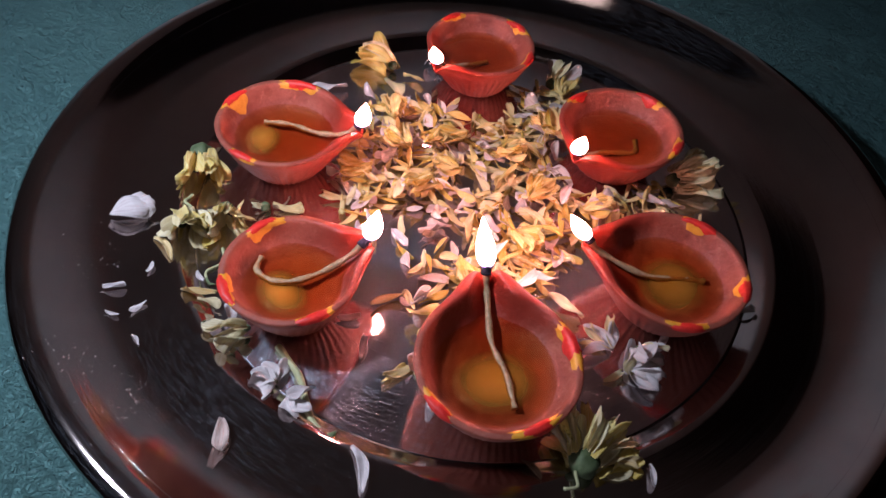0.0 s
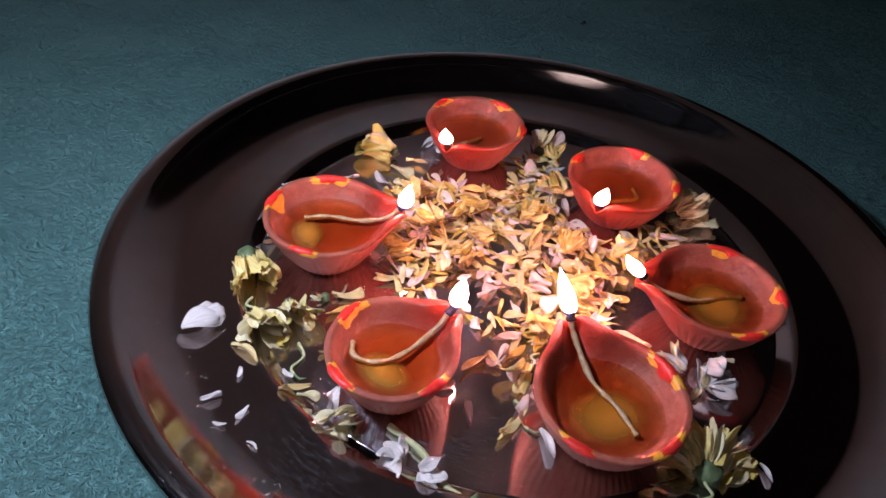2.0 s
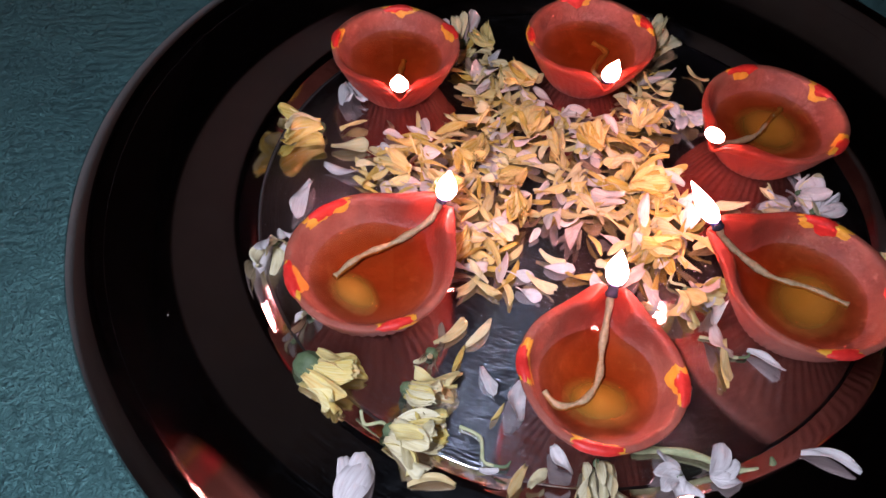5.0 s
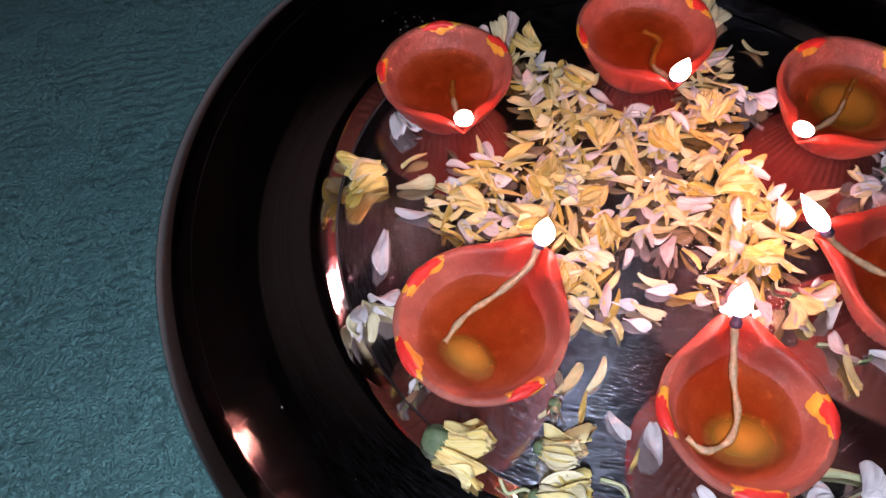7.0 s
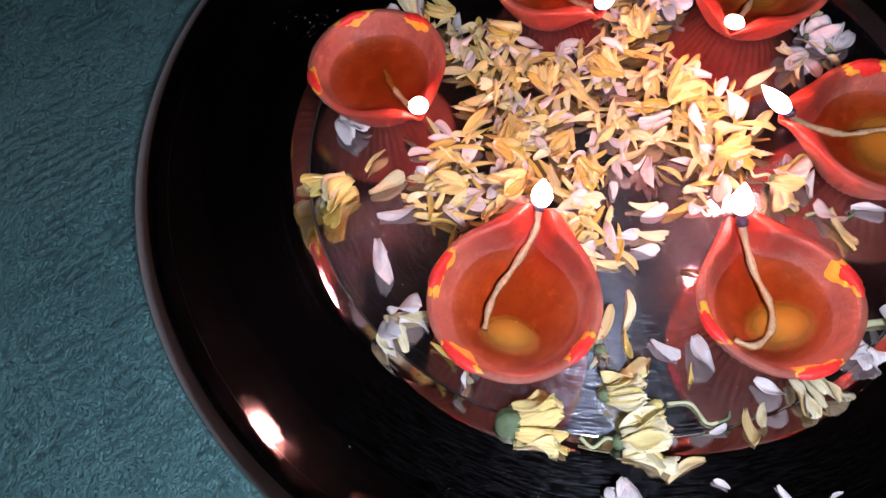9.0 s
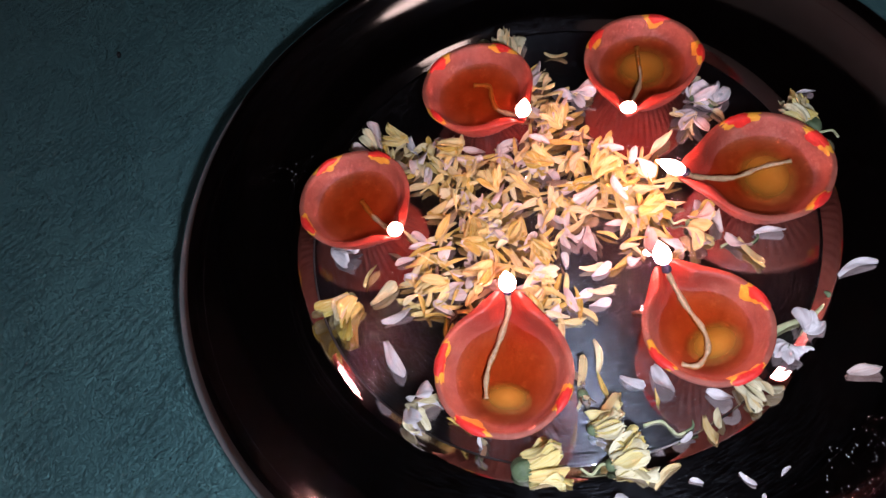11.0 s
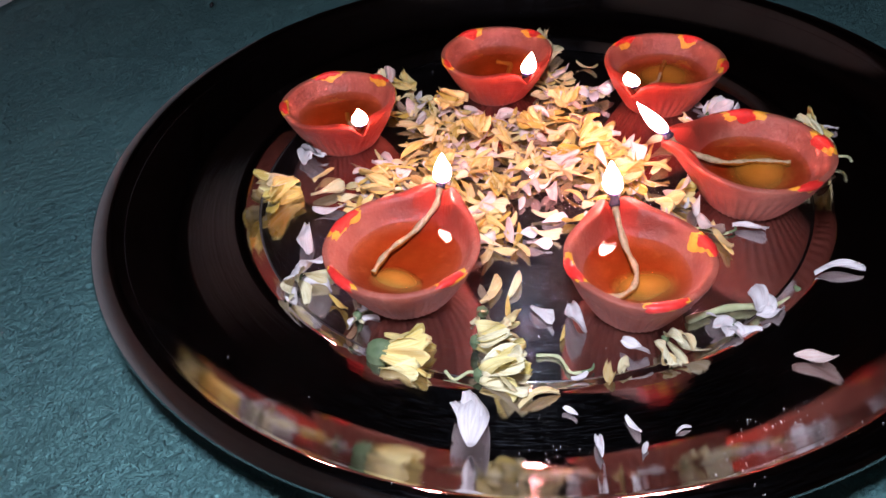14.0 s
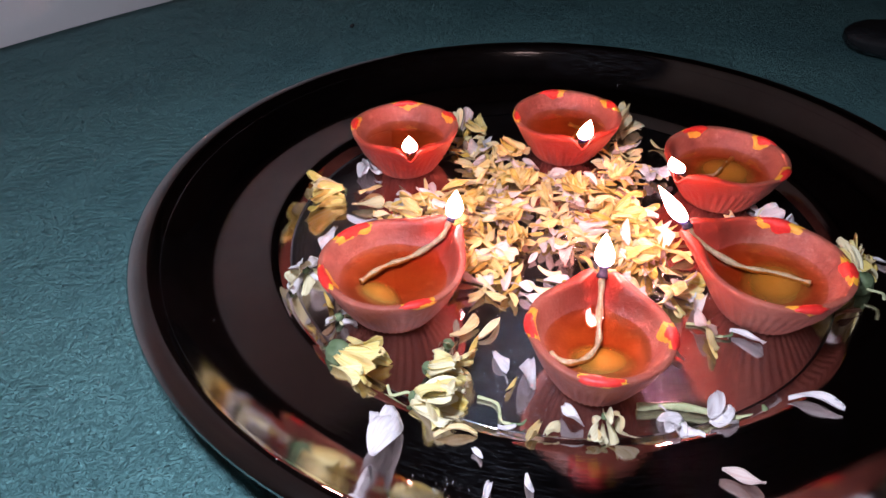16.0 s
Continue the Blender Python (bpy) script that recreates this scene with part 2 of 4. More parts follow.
def petal_mat(name, dark, mid, light, vein=0.5):
    """Thin petal: streaks along its length, a duller base, light showing through."""
    m, nt, p = mat_new(name)
    tc = nt.nodes.new("ShaderNodeTexCoord")
    info = nt.nodes.new("ShaderNodeObjectInfo")
    geo = nt.nodes.new("ShaderNodeNewGeometry")
    add = nt.nodes.new("ShaderNodeMath")
    fr = nt.nodes.new("ShaderNodeMath")
    fr.operation = "FRACT"
    nt.links.new(info.outputs["Random"], add.inputs[0])
    nt.links.new(geo.outputs["Random Per Island"], add.inputs[1])
    nt.links.new(add.outputs["Value"], fr.inputs[0])
    mp = nt.nodes.new("ShaderNodeMapping")
    mp.inputs["Scale"].default_value = (1.6, 11.0, 1.0)
    nt.links.new(tc.outputs["UV"], mp.inputs["Vector"])
    shift = nt.nodes.new("ShaderNodeCombineXYZ")
    big = nt.nodes.new("ShaderNodeMath")
    big.operation = "MULTIPLY"
    big.inputs[1].default_value = 40.0
    nt.links.new(fr.outputs["Value"], big.inputs[0])
    nt.links.new(big.outputs["Value"], shift.inputs["X"])
    nt.links.new(shift.outputs["Vector"], mp.inputs["Location"])
    streak = nt.nodes.new("ShaderNodeTexNoise")
    streak.inputs["Scale"].default_value = 1.0
    streak.inputs["Detail"].default_value = 5.0
    streak.inputs["Roughness"].default_value = 0.65
    nt.links.new(mp.outputs["Vector"], streak.inputs["Vector"])
    r = ramp(nt, streak.outputs["Fac"], [(0.30, dark), (0.47, mid), (0.68, light)])
    hsv = nt.nodes.new("ShaderNodeHueSaturation")
    for key, lo, hi in (("Value", 0.80, 1.10), ("Saturation", 1.15, 0.75), ("Hue", 0.49, 0.505)):
        mr = nt.nodes.new("ShaderNodeMapRange")
        mr.inputs["To Min"].default_value, mr.inputs["To Max"].default_value = lo, hi
        nt.links.new(fr.outputs["Value"], mr.inputs["Value"])
        nt.links.new(mr.outputs["Result"], hsv.inputs[key])
    nt.links.new(r.outputs["Color"], hsv.inputs["Color"])
    nt.links.new(hsv.outputs["Color"], p.inputs["Base Color"])
    p.inputs["Roughness"].default_value = 0.5
    p.inputs["Specular IOR Level"].default_value = 0.35
    bp = bump(nt, streak.outputs["Fac"], vein, 0.0011)
    nt.links.new(bp.outputs["Normal"], p.inputs["Normal"])
    tr = nt.nodes.new("ShaderNodeBsdfTranslucent")
    mix = nt.nodes.new("ShaderNodeMixShader")
    mix.inputs["Fac"].default_value = 0.24
    nt.links.new(hsv.outputs["Color"], tr.inputs["Color"])
    nt.links.new(p.outputs["BSDF"], mix.inputs[1])
    nt.links.new(tr.outputs["BSDF"], mix.inputs[2])
    nt.links.new(mix.outputs["Shader"], nt.nodes["Material Output"].inputs["Surface"])
    return m


M_PETAL_Y = petal_mat("yellow_petal", (0.73, 0.44, 0.08), (0.88, 0.67, 0.19), (0.93, 0.80, 0.38))
M_PETAL_C = petal_mat("cream_petal", (0.75, 0.54, 0.22), (0.89, 0.74, 0.38), (0.94, 0.85, 0.56))
M_PETAL_W = petal_mat("white_petal", (0.68, 0.60, 0.61), (0.84, 0.80, 0.81), (0.92, 0.89, 0.90))
M_PETAL_L = petal_mat("lemon_petal", (0.72, 0.55, 0.11), (0.90, 0.76, 0.23), (0.94, 0.87, 0.48))
M_PETAL_P = petal_mat("blush_petal", (0.72, 0.49, 0.43), (0.89, 0.74, 0.68), (0.94, 0.85, 0.80))
M_WILT = petal_mat("wilted_pale_green_petal", (0.62, 0.52, 0.24), (0.86, 0.79, 0.47), (0.93, 0.89, 0.66), 0.6)
M_BROWN = petal_mat("dried_brown_petal", (0.18, 0.09, 0.05), (0.34, 0.20, 0.12), (0.55, 0.40, 0.26), 0.8)
M_GREEN = mottled("dull_green_stem", (0.07, 0.11, 0.05), (0.17, 0.23, 0.12), 200, 0.6, 500, 0.0004, 0.6, 0.3)
M_STALK = mottled("pale_green_stalk", (0.34, 0.38, 0.20), (0.52, 0.54, 0.32), 250, 0.55, 600, 0.0003, 0.5, 0.35)
M_CRUMB = mottled("pale_crumbs", (0.5, 0.5, 0.5), (0.75, 0.73, 0.7), 900, 0.6, 1200, 0.0002)
M_BLACK = mottled("black_glossy_plastic", (0.010, 0.010, 0.011), (0.02, 0.02, 0.022), 60, 0.25, 300, 0.0002, 0.2)
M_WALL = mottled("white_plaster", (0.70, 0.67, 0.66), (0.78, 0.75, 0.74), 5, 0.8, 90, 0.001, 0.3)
# the room's darkness is put into this brown, which the steel mirrors
M_DARKWALL = mottled("unlit_room_brown", (0.16, 0.10, 0.085), (0.22, 0.145, 0.12), 3, 0.85, 60, 0.001, 0.3)
M_WOOD = mottled("dark_table_wood", (0.10, 0.06, 0.035), (0.17, 0.10, 0.06), 12, 0.5, 80, 0.0006)


# ---- mesh helpers ----
def mesh_ob(name, bm, mat, smooth=True):
    me = bpy.data.meshes.new(name)
    bm.normal_update()
    bm.to_mesh(me)
    bm.free()
    if smooth:
        for poly in me.polygons:
            poly.use_smooth = True
    me.materials.append(mat)
    return new(name, me)


def part(name, bm, mat, parent, label="", smooth=True):
    ob = mesh_ob(name, bm, mat, smooth)
    ob.parent = parent
    if label:
        ob["label"] = label
    return ob


def loft(rings, close_start=True, close_end=True):
    bm = bmesh.new()
    vs = [[bm.verts.new(p) for p in ring] for ring in rings]
    n = len(vs[0])
    for a, b in zip(vs, vs[1:]):
        for i in range(n):
            bm.faces.new((a[i], a[(i + 1) % n], b[(i + 1) % n], b[i]))
    if close_start:
        bm.faces.new(vs[0][::-1])
    if close_end:
        bm.faces.new(vs[-1])
    return bm


def lathe(profile, n=128):
    return loft([[(r * math.cos(2 * math.pi * i / n), r * math.sin(2 * math.pi * i / n), z) for i in range(n)] for r, z in profile])


def tube(points, radii, n=10, wob=0.0, rng=None):
    pts = [Vector(p) for p in points]
    rings = []
    for i, p in enumerate(pts):
        d = (pts[min(i + 1, len(pts) - 1)] - pts[max(i - 1, 0)]).normalized()
        s = d.cross(Vector((0, 0, 1)))
        s = s.normalized() if s.length > 1e-4 else Vector((1, 0, 0))
        u = s.cross(d).normalized()
        ring = []
        for k in range(n):
            a = 2 * math.pi * k / n
            r = radii[i] * (1 + (rng.uniform(-wob, wob) if rng else 0))
            ring.append(p + s * (r * math.cos(a)) + u * (r * math.sin(a)))
        rings.append(ring)
    return loft(rings)


def smooth_path(ctrl, n):
    out = []
    m = len(ctrl) - 1
    for i in range(n + 1):
        f = i / n * m
        k = min(int(f), m - 1)
        t = f - k
        p = [Vector(ctrl[max(0, min(m, k + j))]) for j in (-1, 0, 1, 2)]
        out.append(0.5 * (2 * p[1] + (p[2] - p[0]) * t + (2 * p[0] - 5 * p[1] + 4 * p[2] - p[3]) * t * t + (3 * p[1] - p[0] - 3 * p[2] + p[3]) * t ** 3))
    return out


def box_bm(x0, x1, y0, y1, z0, z1, bevel=0.0):
    bm = bmesh.new()
    bmesh.ops.create_cube(bm, size=1.0)
    for v in bm.verts:
        v.co = Vector(((x0 + x1) / 2 + v.co.x * (x1 - x0), (y0 + y1) / 2 + v.co.y * (y1 - y0), (z0 + z1) / 2 + v.co.z * (z1 - z0)))
    if bevel:
        bmesh.ops.bevel(bm, geom=bm.edges[:], offset=bevel, segments=3, affect="EDGES")
    return bm


# ---- the setting ----
def structure(name, bm, mat, label, smooth=False):
    return tagged(mesh_ob(name, bm, mat, smooth), label, name.split("_")[0], kind="structure")


CX, CY = 0.0185, 0.1921          # centre of the tray
CLOTH_Z = -0.0032
WALL_Y = 0.597
structure("floor", box_bm(-2.6, 2.6, -2.6, WALL_Y + 0.62, -0.85, -0.75), M_WOOD, "dark floor of the dim room")
# ceiling and brown walls are added out of view, dark for the tray's reflections
structure("ceiling", box_bm(-2.6, 2.6, -2.6, WALL_Y + 0.62, 2.3, 2.4), M_DARKWALL, "out-of-view ceiling coloured dark for the unlit room")
structure("wall_north", box_bm(-2.6, 0.36, WALL_Y, WALL_Y + 0.12, -0.75, 2.3), M_WALL, "white plaster wall behind the table")
structure("wall_north_dark", box_bm(0.36, 2.6, WALL_Y + 0.5, WALL_Y + 0.62, -0.75, 2.3), M_DARKWALL, "out-of-view set-back wall coloured dark for the unlit room")
structure("wall_return", box_bm(0.24, 0.36, WALL_Y + 0.12, WALL_Y + 0.62, -0.75, 2.3), M_WALL, "short white return of the plaster wall")
structure("wall_south", box_bm(-2.6, 2.6, -2.72, -2.6, -0.75, 2.3), M_DARKWALL, "out-of-view wall coloured dark for the unlit room")
structure("wall_west", box_bm(-2.72, -2.6, -2.72, WALL_Y + 0.12, -0.75, 2.3), M_DARKWALL, "out-of-view wall coloured dark for the unlit room")
structure("wall_east", box_bm(2.6, 2.72, -2.72, WALL_Y + 0.62, -0.75, 2.3), M_DARKWALL, "out-of-view wall coloured dark for the unlit room")


def make_table():
    t = tagged(new("table"), "dark wooden table under the teal cloth", "table")
    t.location = (0, 0, -0.75)
    part("tabletop", box_bm(-0.85, 0.95, -0.75, 0.589, 0.71, 0.742, 0.004), M_WOOD, t)
    for x in (-0.78, 0.82):
        for y in (-0.68, 0.5):
            part("leg", box_bm(x, x + 0.06, y, y + 0.06, 0.0, 0.71, 0.003), M_WOOD, t)


def make_tablecloth():
    bm = bmesh.new()
    nx, ny = 120, 96
    x0, x1, y0, y1 = -0.86, 0.96, -0.76, 0.5955
    grid = []
    for j in range(ny + 1):
        row = []
        for i in range(nx + 1):
            x, y = x0 + (x1 - x0) * i / nx, y0 + (y1 - y0) * j / ny
            far = min(1.0, max(0.0, (math.hypot(x - CX, y - CY) - 0.17) / 0.08))
            z = CLOTH_Z + far * 0.0022 * (noise.noise(Vector((x * 9, y * 9, 0.3))) - 0.35)
            row.append(bm.verts.new((x, y, z)))
        grid.append(row)
    for j in range(ny):
        for i in range(nx):
            bm.faces.new((grid[j][i], grid[j][i + 1], grid[j + 1][i + 1], grid[j + 1][i]))
    top = bm.faces[:]
    ext = bmesh.ops.extrude_face_region(bm, geom=top)
    for v in ext["geom"]:
        if isinstance(v, bmesh.types.BMVert):
            v.co.z = CLOTH_Z - 0.0047
    bmesh.ops.recalc_face_normals(bm, faces=bm.faces[:])
    return tagged(mesh_ob("tablecloth", bm, M_CLOTH), "teal tablecloth with embossed floral relief, spread over the table", "tablecloth")


make_table()
make_tablecloth()


# ---- the tray ----
TRAY = ((0.0, 0.0), (0.1035, 0.0), (0.1046, 0.0004), (0.1060, 0.0014), (0.1085, 0.0034), (0.1098, 0.0042), (0.1112, 0.0047), (0.1130, 0.0049), (0.1290, 0.0054), (0.1320, 0.0063),
        (0.1345, 0.0074), (0.1370, 0.0088), (0.1395, 0.0104), (0.1420, 0.0123), (0.1445, 0.0145), (0.1470, 0.0169), (0.1488, 0.0187), (0.1500, 0.0196), (0.1512, 0.0202), (0.1525, 0.0205), (0.1540, 0.0205))
LIP = 15                          # index of the profile at which the rolled rim begins



def tray_z(x, y):
    r = math.hypot(x - CX, y - CY)
    for (r0, z0), (r1, z1) in zip(TRAY, TRAY[1:]):
        if r <= r1:
            return 0.0002 + z0 + (z1 - z0) * (r - r0) / (r1 - r0)
    return TRAY[-1][1]


def ring_lathe(profile, n=192):
    """A closed ring: the profile's last point joins its first."""
    return loft([[(r * math.cos(2 * math.pi * i / n), r * math.sin(2 * math.pi * i / n), z) for i in range(n)] for r, z in (*profile, profile[0])], False, False)


def crisp(profile):
    """The profile with a support point close to each end, so that the shading stays true up to the edge."""
    (r0, z0), (r1, z1), (r2, z2), (r3, z3) = profile[0], profile[1], profile[-2], profile[-1]
    return [profile[0], (r0 + 0.03 * (r1 - r0), z0 + 0.03 * (z1 - z0)), *profile[1:-1], (r3 + 0.03 * (r2 - r3), z3 + 0.03 * (z2 - z3)), profile[-1]]


def make_tray():
    tray = tagged(new("round_tray"), "round polished dark steel tray on the teal cloth", "tray")
    tray.location = (CX, CY, 0.0)
    base = [(0.0004, 0.0), (0.04, 0.0), (0.08, 0.0), TRAY[1], TRAY[2]]
    part("tray_base", lathe(base + [(0.1048, -0.0016), (0.0004, -0.0016)], 192), M_STEEL_BASE, tray, "flat base with fine circular turning marks")
    mid = crisp(list(TRAY[2:LIP + 1]))
    part("tray_slope", ring_lathe(mid + [(r + 0.0006, z - 0.0015) for r, z in mid[::-1]]), M_STEEL, tray)
    rim = [TRAY[LIP], (TRAY[LIP][0] + 0.00004, TRAY[LIP][1] + 0.00004), *TRAY[LIP + 1:]] + [(0.1553, 0.0202), (0.1565, 0.0196), (0.1572, 0.0188), (0.1569, 0.0180)]
    part("tray_rim", ring_lathe(rim + [(r + 0.0009, z - 0.0013) for r, z in TRAY[LIP:-1][::-1]]), M_STEEL, tray, "flared rolled steel rim")


make_tray()


# ---- the clay lamps ----
RINGS = (("o", 0.50, 0.0, 0.0), ("o", 0.56, 0.03, 0.0), ("o", 0.66, 0.20, 0.05), ("o", 0.81, 0.50, 0.30), ("o", 0.92, 0.76, 0.65), ("o", 0.98, 0.92, 1.0),
         ("o", 0.985, 0.99, 1.0), ("i", 1.05, 1.0, 1.0), ("i", 1.0, 0.95, 1.0), ("i", 0.94, 0.82, 0.8), ("i", 0.855, 0.69, 0.5), ("i", 0.73, 0.58, 0.2), ("i", 0.42, 0.49, 0.0), ("i", 0.02, 0.46, 0.0))


def bowl_point(spec, th, u, tip, R, H, seed):
    def at(k):
        kind, sc, zf, sp = RINGS[k]
        g = math.exp(-(th / 0.36) ** 2)
        if kind == "o":
            r = R * sc * (1 + (tip / R - 1) * sp * g)
            if 0 < k < 4:
                r *= 1 + 0.018 * math.cos(44 * th)
        else:
            wall = 0.0031
            ri = R - wall
            top = (tip - 0.0018) / ri - 1
            r = ri * sc * (1 + top * sp * math.exp(-(th / 0.21) ** 2)) if k < 13 else R * sc
        z = H * zf
        if zf > 0.7:
            z += 0.0022 * math.exp(-(th / 0.5) ** 2) * (zf - 0.7) / 0.3 - 0.0042 * math.exp(-(th / 0.085) ** 2) * (zf - 0.7) / 0.3
        wob = noise.noise(Vector((math.cos(th) * 1.4 + seed * 7.1, math.sin(th) * 1.4, zf * 1.5)))
        r *= 1 + 0.022 * wob
        z *= 1 + 0.03 * noise.noise(Vector((math.cos(th) * 1.2, math.sin(th) * 1.2 + seed * 3.3, 4.0)))
        return Vector((r * math.cos(th), r * math.sin(th), z))
    k = max(0, min(len(RINGS) - 2, int(u)))
    f = u - k
    return at(k).lerp(at(k + 1), f)


def dab(th0, u0, a, b, lift, rng, spec, tip, R, H, seed):
    """A thick irregular dab of paint lying on the rim of a bowl."""
    bm = bmesh.new()
    n, rings = 22, 5
    ph = [rng.uniform(0, 6.28) for _ in range(3)]
    edge = [1 + 0.16 * math.sin(2 * t + ph[0]) + 0.14 * math.sin(3 * t + ph[1]) + 0.09 * math.sin(7 * t + ph[2]) for t in (2 * math.pi * i / n for i in range(n))]

    def pt(rho, i):
        t = 2 * math.pi * i / n
        th, u = th0 + a * rho * edge[i] * math.cos(t), u0 + b * rho * edge[i] * math.sin(t)
        p = bowl_point(spec, th, u, tip, R, H, seed)
        du = bowl_point(spec, th, u + 0.05, tip, R, H, seed) - bowl_point(spec, th, u - 0.05, tip, R, H, seed)
        dt = bowl_point(spec, th + 0.02, u, tip, R, H, seed) - bowl_point(spec, th - 0.02, u, tip, R, H, seed)
        nn = dt.cross(du).normalized()
        return p + nn * (lift * (1 - rho ** 3) - 0.0002)
    mid = bm.verts.new(pt(0, 0))
    prev = None
    for j in range(1, rings + 1):
        ring = [bm.verts.new(pt(j / rings, i)) for i in range(n)]
        for i in range(n):
            if prev is None:
                bm.faces.new((mid, ring[i], ring[(i + 1) % n]))
            else:
                bm.faces.new((prev[i], ring[i], ring[(i + 1) % n], prev[(i + 1) % n]))
        prev = ring
    return bm


def clay_lamp(x, y, ang, R, tip, H, marks, wick, flame_lean, flame_h, ghee, seed, label, sunk=0.0013):
    rng = random.Random(seed)
    lamp = tagged(new("clay_lamp"), label, "oil lamp", group="clay lamps on the tray")
    lamp.matrix_world = pose(x, y, 0.0, rng.uniform(-1.2, 1.2), rng.uniform(-1.2, 1.2), ang)
    n = 176
    rings = [[bowl_point(None, -math.pi + 2 * math.pi * i / n, k, tip, R, H, seed) for i in range(n)] for k in (0, 1, 1.5, 2, 2.5, 3, 3.5, 4, 4.5, 5, 5.5, 6, 6.33, 6.66, 7, 7.5, 8, 8.5, 9, 9.5, 10, 10.5, 11, 12, 13)]
    part("bowl", loft(rings), M_CLAY, lamp)
    # oil: a level sheet with its edge on the inner wall
    zo = H * 0.67
    bm = bmesh.new()
    m = 72
    edge = []
    for i in range(m):
        th = -math.pi + 2 * math.pi * i / m
        p = bowl_point(None, th, 10.18, tip, R, H, seed)
        edge.append(bm.verts.new((p.x * 1.01, p.y * 1.01, zo)))
    bm.faces.new(edge)
    part("oil", bm, M_OIL, lamp, "clear amber lamp oil", False)
    if ghee:
        gx, gy, gr = ghee
        rim_in = 0.60 * R
        rings = []
        for rr, zz in ((1.38, 0.50), (1.15, 0.535), (0.8, 0.585), (0.4, 0.62), (0.02, 0.63)):
            ring = []
            for i in range(28):
                t = 2 * math.pi * i / 28
                px, py = gx + 1.1 * gr * rr * math.cos(t) * (1 + 0.10 * math.sin(3 * t + seed)), gy + 1.1 * gr * rr * math.sin(t) * (1 + 0.12 * math.sin(2 * t + seed))
                keep = min(1.0, rim_in / max(1e-6, math.hypot(px, py)))
                ring.append((px * keep, py * keep, H * zz))
            rings.append(ring)
        part("ghee", loft(rings), M_GHEE, lamp, "pale yellow lump of ghee")
    # paint dabs, red on ochre
    for th, size in marks:
        d = part("paint_dab", dab(math.radians(th), 6.75 + rng.uniform(-0.2, 0.3), 0.36 * size, 2.3 * size, 0.0006, rng, None, tip, R, H, seed), M_YELLOW_PAINT, lamp, "ochre yellow paint dab")
        part("red_centre", dab(math.radians(th) + rng.uniform(-0.05, 0.05), 6.7 + rng.uniform(-0.5, 0.4), 0.29 * size, 1.7 * size, 0.0010, rng, None, tip, R, H, seed), M_RED_PAINT, d, "red paint spot")
    # wick: charred tip over the spout, then down into the oil
    zt = H * 1.02
    ctrl = [(tip - 0.0005, 0.0, zt + 0.0035), (tip - 0.003, 0.0002, zt + 0.0004), (tip - 0.008, 0.0, H * 0.84)] + [(a, b, zo - 0.45 * sunk * min(1.0, 0.3 + 0.5 * k)) for k, (a, b) in enumerate(wick)]
    path = smooth_path(ctrl, 44)
    cut = 8
    part("wick", tube(path[cut:], [0.0010 + 0.00018 * math.sin(i * 0.9) for i in range(len(path) - cut)], 10, 0.12, rng), M_WICK, lamp, "oil-soaked twisted cotton wick")
    part("wick_tip", tube(path[:cut + 1], [0.0011 + 0.00008 * i for i in range(cut + 1)], 10, 0.2, rng), M_CHAR, lamp, "charred black wick tip")
    # flame
    base = Vector((tip - 0.0010, 0.0, zt + 0.0010))
    lx, ly = flame_lean
    flame_h *= 1.12
    rings = []
    for t, r in ((0.0, 0.10), (0.06, 0.45), (0.15, 0.72), (0.27, 0.93), (0.38, 1.0), (0.5, 0.93), (0.62, 0.76), (0.74, 0.55), (0.85, 0.34), (0.94, 0.16), (1.0, 0.02)):
        bend = t ** 1.2
        rings.append([(base.x + lx * flame_h * bend + r * 0.0031 * math.cos(a), base.y + ly * flame_h * bend + r * 0.0031 * math.sin(a), base.z + flame_h * t) for a in (2 * math.pi * i / 18 for i in range(18))])
    part("flame", loft(rings), M_FLAME, lamp, "bright warm white flame")
    return lamp


LABEL = "lit red clay lamp with painted dabs, "
clay_lamp(0.0208, 0.2728, -134, 0.0243, 0.0290, 0.0205, ((172, 0.9), (108, 0.9), (-101, 0.9)), [(0.008, 0.001), (-0.002, 0.003)], (0.25, -0.05), 0.0080, None, 1, LABEL + "dark oil inside", 0.0085)
clay_lamp(0.0759, 0.2208, -136, 0.0250, 0.0300, 0.0205, ((105, 0.9), (-176, 0.9), (-93, 0.8)), [(0.012, 0.0), (0.004, 0.004), (-0.002, 0.008), (-0.008, 0.004)], (0.05, 0.2), 0.0090, None, 2, LABEL + "beside heaped petals", 0.0075)
clay_lamp(0.0816, 0.1490, 164, 0.0250, 0.0315, 0.0210, ((-106, 0.9), (176, 0.9), (105, 0.9)), [(0.008, 0.001), (-0.004, -0.002), (-0.012, -0.004)], (0.75, 0.0), 0.0085, (-0.007, 0.002, 0.0115), 3, LABEL + "oil and soft ghee", 0.0028)
clay_lamp(0.0210, 0.1104, 95, 0.0248, 0.0320, 0.0215, ((-81, 1.05), (-162, 1.0), (126, 0.9)), [(0.010, 0.0), (-0.001, -0.003), (-0.012, -0.004)], (0.85, 0.1), 0.0115, (-0.008, 0.0, 0.0125), 4, LABEL + "long wick, yellow ghee")
clay_lamp(-0.0429, 0.1398, 27, 0.0220, 0.0275, 0.0210, ((-86, 1.0), (180, 1.0), (98, 1.0)), [(0.010, 0.0), (0.001, 0.0), (-0.006, 0.003), (-0.009, 0.009), (-0.006, 0.0135)], (0.25, 0.06), 0.0105, (-0.008, -0.004, 0.009), 5, LABEL + "curled wick")
